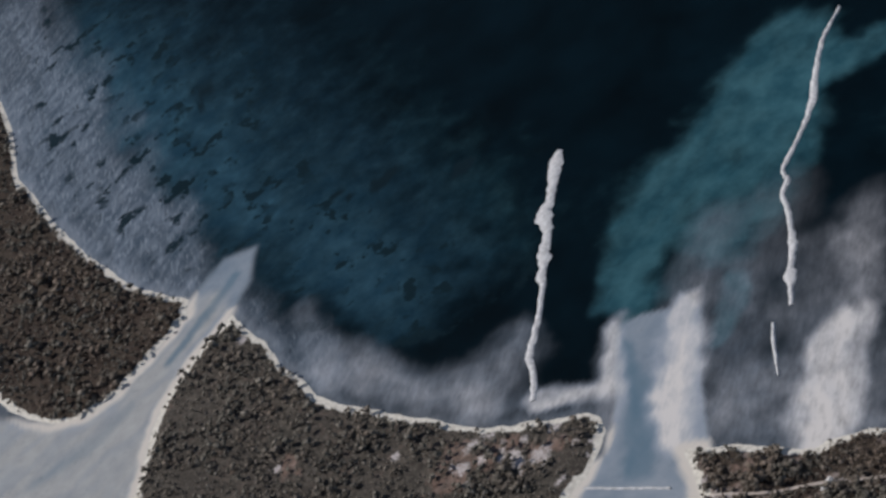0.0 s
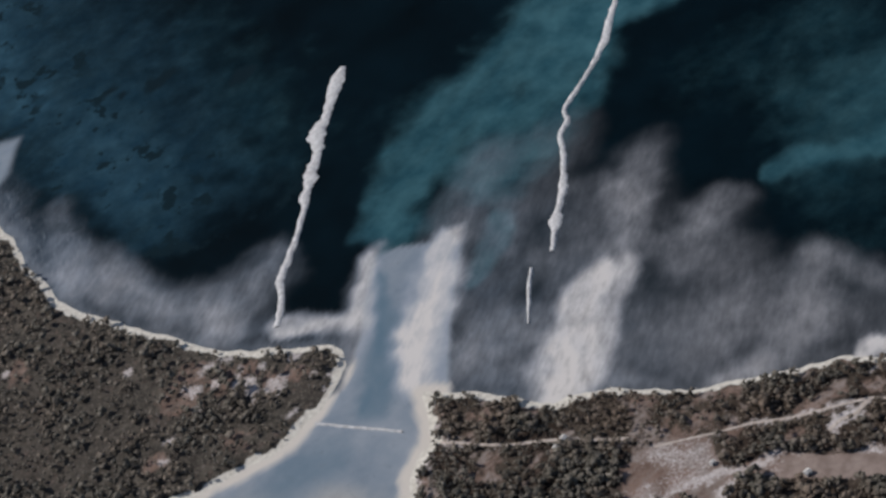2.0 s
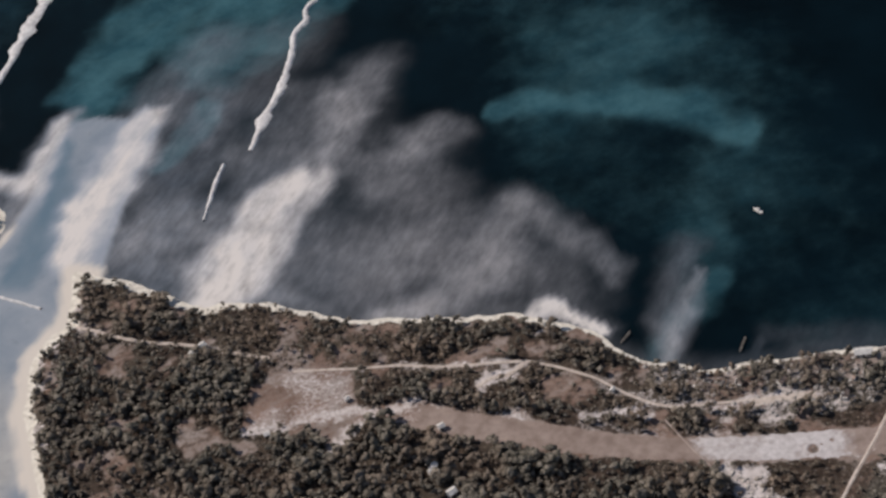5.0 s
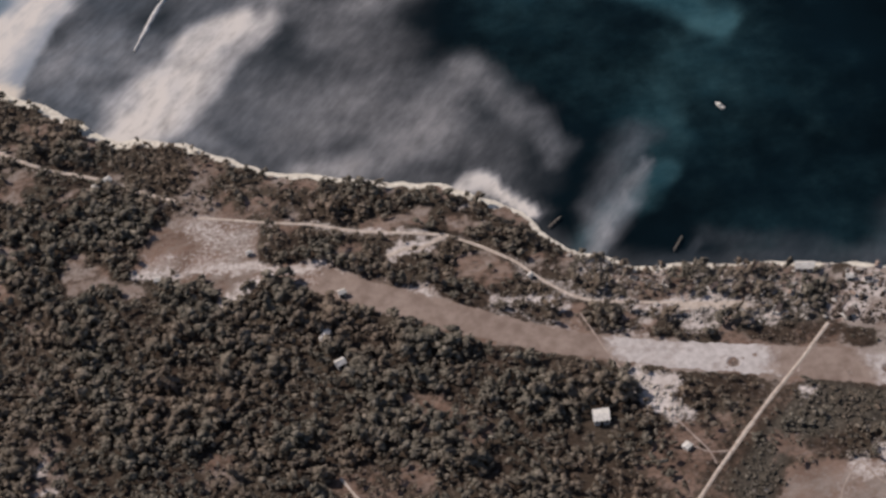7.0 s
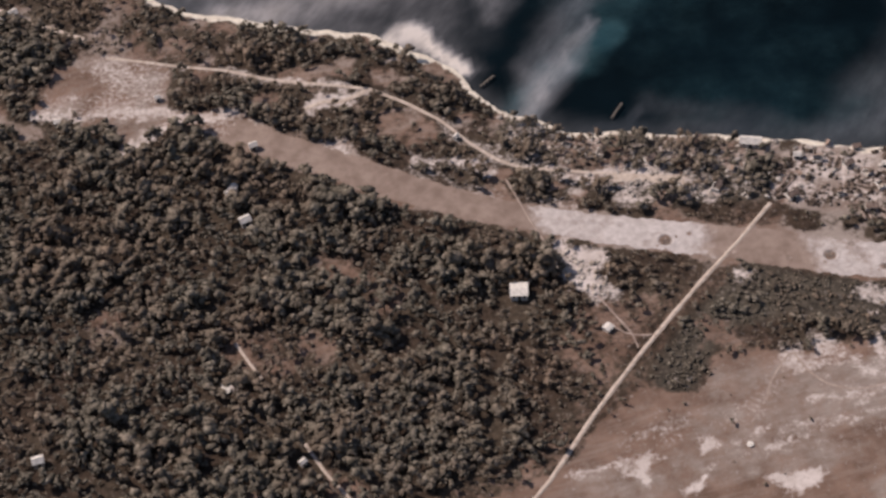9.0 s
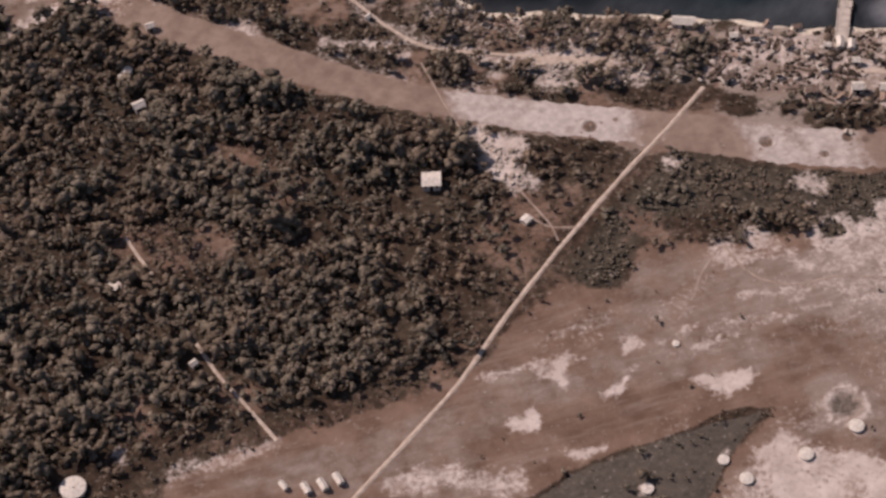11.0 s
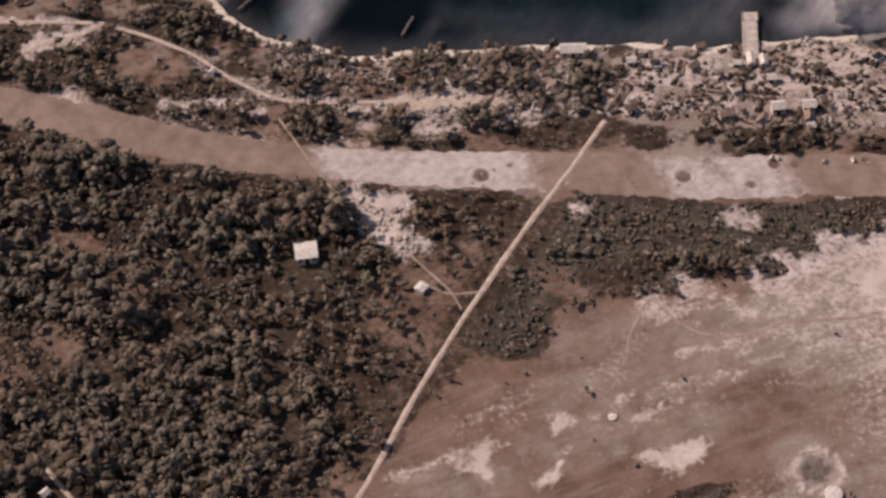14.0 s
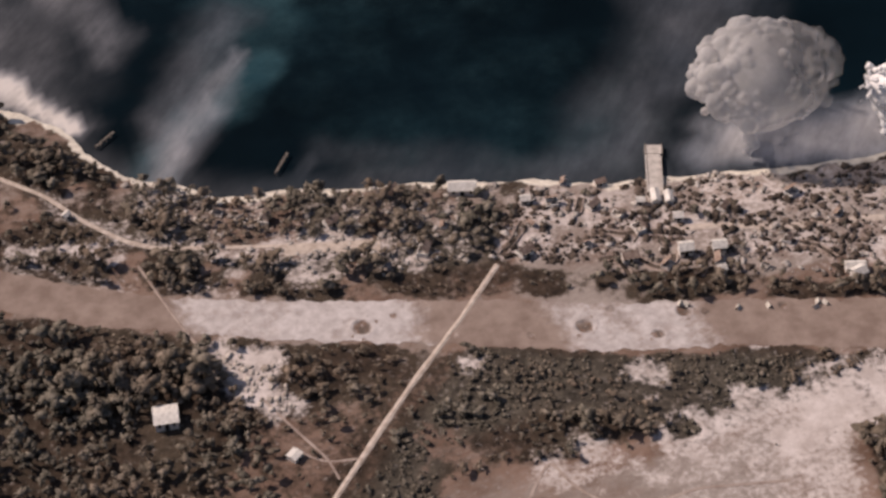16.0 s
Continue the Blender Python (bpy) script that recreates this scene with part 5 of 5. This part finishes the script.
# ---- trenches in the village ----
def trench(points):
    """A zigzag ditch between two thrown-up banks of earth."""
    p = along(points, 0.5)
    t = np.gradient(p, axis=0)
    t /= np.hypot(*t.T)[:, None] + 1e-9
    nrm = np.stack([-t[:, 1], t[:, 0]], 1)
    base = new("trench")
    tagged(base, "dark zigzag trench between banks of thrown-up earth", "trench", "trenches of the village")
    for piece, offsets, heights, mat in (("ditch", (-0.5, 0, 0.5), (0.10, 0.06, 0.10), CHAR), ("bank", (0.45, 0.7, 1.05), (0.05, 0.42, -0.1), WORN_MAT), ("bank", (-1.05, -0.7, -0.45), (-0.1, 0.42, 0.05), WORN_MAT)):
        q = np.stack([p + nrm * f * (0.8 + 0.4 * fbm(p[:, 0], p[:, 1], 2, 2, f))[:, None] for f in offsets], 1)
        px, py = q[..., 0].ravel(), q[..., 1].ravel()
        i = (np.arange(len(p) - 1)[:, None] * 3 + np.arange(2)[None]).ravel()
        ob = new(piece, mesh_of(piece, np.stack([px, py, terrain(px, py) + np.tile(heights, len(p))], 1), np.stack([i, i + 3, i + 4, i + 1], 1), mat, True))
        ob.parent = base


for line in TRENCHES:
    trench(line)


# ---- white tanks on the field ----
def tank(radius, height, label):
    """A low round tank with a rim and a shallow conical lid."""
    base = new("storage_tank")
    tagged(base, label, "tank", "white tanks on the field")
    bm = bmesh.new()
    bmesh.ops.create_cone(bm, cap_ends=True, segments=24, radius1=radius, radius2=radius, depth=height + 0.6, matrix=Matrix.Translation((0, 0, height / 2 - 0.3)))
    part("shell", bm, WALL, base)
    bm = bmesh.new()
    bmesh.ops.create_cone(bm, cap_ends=True, segments=24, radius1=radius * 1.04, radius2=0.15, depth=radius * 0.1, matrix=Matrix.Translation((0, 0, height + radius * 0.05)))
    part("lid", bm, ROOF, base)
    bm = bmesh.new()
    bmesh.ops.create_cone(bm, cap_ends=True, segments=10, radius1=0.18, radius2=0.18, depth=0.2, matrix=Matrix.Translation((0, 0, height + radius * 0.1)))
    part("hatch", bm, WALL, base)
    return base


round_tank = tank(1.55, 0.6, "low round white tank on bare pale coral")
put(round_tank, 81.8, -140.2, 0, True)
for x_, y_, s_ in ((70.1, -144.8, 0.95), (57.0, -148.2, 0.9), (53.6, -143.0, 0.75), (37.2, -146.8, 0.8), (-76.6, -125.0, 1.7), (-66.2, -73.8, 0.85), (50.9, -112.7, 0.5)):
    put(round_tank, x_, y_, 0, scale=s_)


# ---- landing ramp, piers ----
ramp = new("landing_ramp")
tagged(ramp, "bleached concrete landing ramp running from the village into the sea", "ramp")
ramp.matrix_basis = pose(111.2, -28.5, 0, 0, 0, -20)
bm = bmesh.new()
box(bm, -1.3, 1.3, -11.0, 9.5, -1.0, 0.85)
bmesh.ops.bevel(bm, geom=bm.edges[:], offset=0.12, segments=2, affect="EDGES")
part("deck", bm, CONCRETE, ramp)
bm = bmesh.new()
box(bm, -1.55, 1.95, 7.2, 9.9, -1.0, 0.95)
bmesh.ops.bevel(bm, geom=bm.edges[:], offset=0.12, segments=2, affect="EDGES")
part("pier_head", bm, CONCRETE, ramp)
for x_ in (-1.45, 1.45):
    bm = bmesh.new()
    box(bm, x_ - 0.15, x_ + 0.15, -10.8, 6.8, 0.5, 1.0)
    part("kerb", bm, CONCRETE, ramp)
for i in range(5):
    for x_ in (-1.4, 1.8):
        bm = bmesh.new()
        bmesh.ops.create_cone(bm, cap_ends=True, segments=8, radius1=0.16, radius2=0.13, depth=3.0, matrix=Matrix.Translation((x_, 7.2 + i * 0.65, -0.3)))
        part("pile", bm, TIMBER, ramp)


def jetty(x, y, turn, length, label):
    base = new("jetty")
    tagged(base, label, "jetty", "small jetties")
    base.matrix_basis = pose(x, y, 0, 0, 0, turn)
    for i in range(int(length / 0.45)):
        bm = bmesh.new()
        box(bm, i * 0.45, i * 0.45 + 0.38, -0.22, 0.22, 0.75, 0.85, 0.02)
        part("plank", bm, TIMBER, base)
    for i in range(int(length / 1.4) + 1):
        for s_ in (-0.19, 0.19):
            bm = bmesh.new()
            bmesh.ops.create_cone(bm, cap_ends=True, segments=6, radius1=0.1, radius2=0.08, depth=2.4, matrix=Matrix.Translation((i * 1.4 + 0.1, s_, -0.2)))
            part("pile", bm, TIMBER, base)


jetty(9.6, 17.2, 37, 5.4, "short dark timber jetty off the beach")
jetty(41.6, -2.2, 52, 6.6, "broken grey timber jetty off the beach")

# ---- boat ----
boat = new("motor_boat")
tagged(boat, "small white motor boat alone on dark water", "boat")
boat.matrix_basis = pose(71.2, 54.8, 0, 0, 0, 115)
bm = bmesh.new()
ring = []
for u in np.linspace(-1, 1, 9):
    w_ = 0.62 * (1 - max(0.0, u) ** 2.2) * (0.85 + 0.15 * min(1, u + 1.5))
    ring.append([bm.verts.new((u * 1.9, s_ * w_ * f_, z_)) for s_, f_, z_ in ((-1, 1, 0.65), (-1, 0.7, -0.1), (1, 0.0, -0.35), (1, 0.7, -0.1), (1, 1, 0.65))])
for p, q in zip(ring[:-1], ring[1:]):
    for i in range(5):
        bm.faces.new((p[i], q[i], q[(i + 1) % 5], p[(i + 1) % 5]))
bm.faces.new(ring[0])
bmesh.ops.recalc_face_normals(bm, faces=bm.faces)
part("hull", bm, WALL, boat)
bm = bmesh.new()
box(bm, -0.7, 0.5, -0.42, 0.42, 0.6, 1.25)
bmesh.ops.bevel(bm, geom=bm.edges[:], offset=0.08, segments=2, affect="EDGES")
part("cabin", bm, WALL, boat)
bm = bmesh.new()
box(bm, 0.5, 0.54, -0.3, 0.3, 0.85, 1.1)
part("windscreen", bm, DARK, boat, "dark windscreen")

# ---- tents on the runway verge ----
CANVAS, n, l, b = material("canvas", 0.9, 0.3, 10.0)
l.new(mixed(n, l, noise_fac(n, l, 2.0), (0.42, 0.38, 0.33), (0.62, 0.57, 0.51)), b.inputs["Base Color"])


def tent(x, y, turn, first=None):
    if first:
        return put(first, x, y, turn, scale=0.65)
    base = new("tent")
    tagged(base, "small pale canvas ridge tent on bare earth", "tent", "tents by the runway")
    for side in (-1, 1):
        bm = bmesh.new()
        a = [(-0.9, side * 0.75, 0), (0.9, side * 0.75, 0), (0.9, 0, 1.3), (-0.9, 0, 1.3)]
        out = [bm.verts.new(p) for p in a]
        inn = [bm.verts.new((p[0], p[1] - side * 0.05, p[2] - 0.03)) for p in a]
        bm.faces.new(out), bm.faces.new(inn[::-1])
        for i in range(4):
            bm.faces.new((out[i], inn[i], inn[(i + 1) % 4], out[(i + 1) % 4]))
        part("canvas_side", bm, CANVAS, base)
    bm = bmesh.new()
    bmesh.ops.create_cone(bm, cap_ends=True, segments=6, radius1=0.05, radius2=0.05, depth=1.5, matrix=Matrix.Translation((0.85, 0, 0.7)))
    part("pole", bm, TIMBER, base)
    return put(base, x, y, turn, True, 0.65)


t0 = tent(102.4, -61.8, 60)
for x_, y_, a_ in ((103.4, -62.2, 120), (126.4, -69.4, 70), (127.6, -70.0, 110), (125.4, -70.4, 20), (112.0, -66.0, 40), (117.5, -67.4, 90)):
    tent(x_, y_, a_, t0)


# ---- rubble ----
PALE_ROCK, n, l, b = material("blasted_coral", 0.95, 0.4, 5.0)
l.new(mixed(n, l, n.new("ShaderNodeNewGeometry").outputs["Random Per Island"], (0.24, 0.20, 0.17), (0.56, 0.50, 0.45)), b.inputs["Base Color"])
MASONRY, n, l, b = material("broken_masonry", 0.95, 0.4, 5.0)
l.new(mixed(n, l, n.new("ShaderNodeNewGeometry").outputs["Random Per Island"], (0.22, 0.19, 0.17), (0.48, 0.435, 0.40)), b.inputs["Base Color"])


def rubble(name, spread, count, seed, label, low, high, mat):
    """Broken pieces past counting, joined."""
    r = np.random.RandomState(seed)
    xs = np.array([p[0] for p in spread]), np.array([p[1] for p in spread])
    x = r.uniform(xs[0].min(), xs[0].max(), count * 4)
    y = r.uniform(xs[1].min(), xs[1].max(), count * 4)
    keep = (inside(x, y, spread) > 0) & (shore(x, y) > 0.5) & (inside(x, y, RUNWAY) < 0) & (r.rand(len(x)) < smooth(0.35, 0.6, fbm(x, y, 6, 3, seed)))
    x, y = x[keep][:count], y[keep][:count]
    z = terrain(x, y)
    cube = np.array([(i, j, k) for k in (-1, 1) for j in (-1, 1) for i in (-1, 1)], float) * 0.5
    quad = np.array([(0, 2, 3, 1), (4, 5, 7, 6), (0, 1, 5, 4), (2, 6, 7, 3), (0, 4, 6, 2), (1, 3, 7, 5)])
    vs, fs = [], []
    for i in range(len(x)):
        size = low + (high - low) * r.rand() ** 3
        v = (cube + r.uniform(-0.15, 0.15, cube.shape)) * (size * r.uniform(0.6, 1.6), size * r.uniform(0.5, 1.2), size * 0.34)
        a = r.rand() * 6.283
        v = v @ np.array([[math.cos(a), math.sin(a), 0], [-math.sin(a), math.cos(a), 0], [0, 0, 1]])
        vs.append(v + (x[i], y[i], z[i] + size * 0.12)), fs.append(quad + 8 * i)
    ob = new(name, mesh_of(name, np.concatenate(vs), np.concatenate(fs), mat))
    return tagged(ob, label, "rubble", kind="stuff")


rubble("rubble", VILLAGE, 800, 3, "pale broken masonry and coral strewn over the village", 0.22, 1.1, MASONRY)
rubble("rubble", VILLAGE, 1700, 8, "dark burnt timber strewn over the village", 0.3, 1.4, CHAR)
rubble("rubble", SHORE_WOOD, 450, 4, "pale broken masonry among the shore trees", 0.4, 1.4, MASONRY)
rubble("rubble", CLEAR_TRIANGLE, 220, 5, "white blasted coral blocks in a clearing", 0.3, 1.1, PALE_ROCK)

# ---- smoke ----
SMOKE, n, l, b = material("smoke", 1.0, 0.0, 0.9, 0.0)
puff = mixed(n, l, noise_fac(n, l, 0.15), (0.66, 0.635, 0.63), (0.80, 0.775, 0.765))
l.new(puff, b.inputs["Base Color"])
glow_through = n.new("ShaderNodeBsdfTranslucent")
l.new(puff, glow_through.inputs["Color"])
scatter_mix, thin, gap = n.new("ShaderNodeMixShader"), n.new("ShaderNodeMixShader"), n.new("ShaderNodeBsdfTransparent")
scatter_mix.inputs[0].default_value = 0.6
l.new(b.outputs[0], scatter_mix.inputs[1])
l.new(glow_through.outputs[0], scatter_mix.inputs[2])
east = n.new("ShaderNodeSeparateXYZ")
l.new(n.new("ShaderNodeNewGeometry").outputs["Position"], east.inputs[0])
drift = n.new("ShaderNodeMapRange")
drift.interpolation_type = "SMOOTHSTEP"
drift.inputs["From Min"].default_value, drift.inputs["From Max"].default_value = 128.0, 153.0
drift.inputs["To Min"].default_value, drift.inputs["To Max"].default_value = 1.0, 0.12
l.new(east.outputs["X"], drift.inputs["Value"])
dense = n.new("ShaderNodeMapRange")
dense.inputs["To Min"].default_value, dense.inputs["To Max"].default_value = 0.36, 0.8
l.new(noise_fac(n, l, 0.09, 0.3, 0.7), dense.inputs["Value"])
l.new(times_(n, l, drift.outputs[0], dense.outputs[0]), thin.inputs[0])
l.new(gap.outputs[0], thin.inputs[1])
l.new(scatter_mix.outputs[0], thin.inputs[2])
l.new(thin.outputs[0], n["Material Output"].inputs["Surface"])


WHITE_SMOKE, n, l, b = material("white_smoke", 1.0, 0.0, 0.9, 0.0)
l.new(mixed(n, l, noise_fac(n, l, 0.3), (0.68, 0.66, 0.65), (0.84, 0.82, 0.81)), b.inputs["Base Color"])


def ball(subdivided):
    bm = bmesh.new()
    bmesh.ops.create_icosphere(bm, subdivisions=subdivided, radius=1)
    v, f = np.array([p.co[:] for p in bm.verts]), np.array([[p.index for p in q.verts] for q in bm.faces])
    bm.free()
    return v, f


def smoke_cloud(x, y, z, rx, ry, rz, seed, count, label, stem, mat):
    """A billow of many lobes, joined into one skin, standing on a thin column."""
    r = np.random.RandomState(seed)
    fine, broad = ball(2), ball(4)
    vs, fs, k = [], [], 0

    def lobe(shape, at, radius):
        nonlocal k
        v = shape[0] * radius
        p = v * 0.35 + at + (x, y, z)
        v = v * (1 + 0.5 * (fbm(p[:, 0] + p[:, 2], p[:, 1] - p[:, 2], radius * 0.7, 3, seed) - 0.5))[:, None]
        vs.append(v + at), fs.append(shape[1] + k)
        k += len(v)
    for i in range(4):
        lobe(broad, np.array((r.uniform(-0.2, 0.2) * rx, r.uniform(-0.2, 0.2) * ry, r.uniform(-0.1, 0.1) * rz)), rx * 0.6)
    for i in range(count):
        a, e = r.uniform(0, 6.283), math.asin(r.uniform(-0.5, 1.0))
        d = r.uniform(0.55, 0.92)
        at = np.array((math.cos(a) * math.cos(e) * rx, math.sin(a) * math.cos(e) * ry, math.sin(e) * rz)) * d
        lobe(fine, at, rx * (0.145 - 0.105 * r.rand() ** 0.5))
    for i in range(9):
        u = i / 8
        lobe(fine, np.array((stem[0] * (1 - u) + r.uniform(-1, 1), stem[1] * (1 - u) + r.uniform(-1, 1), -z - 0.6 + u * (z - rz * 0.5))), 0.8 + 1.6 * u)
    me = mesh_of("smoke_cloud", np.concatenate(vs), np.concatenate(fs), mat)
    ob = new("smoke_cloud", me)
    skin = ob.modifiers.new("skin", "REMESH")
    skin.mode, skin.voxel_size, skin.use_smooth_shade = "VOXEL", 0.28, True
    soften = ob.modifiers.new("soften", "SMOOTH")
    soften.factor, soften.iterations = 0.5, 1
    ob.matrix_basis = pose(x, y, z)
    return tagged(ob, label, "smoke cloud")


smoke_cloud(136.5, -21.5, 15.0, 16.5, 12.0, 11.0, 5, 900, "billowing pale grey smoke cloud rising off the beach", (-5.0, -6.0), SMOKE)
smoke_cloud(161.0, -27.0, 9.0, 6.0, 6.0, 7.0, 8, 90, "small white smoke puff beside the larger cloud", (0.0, -3.0), WHITE_SMOKE)
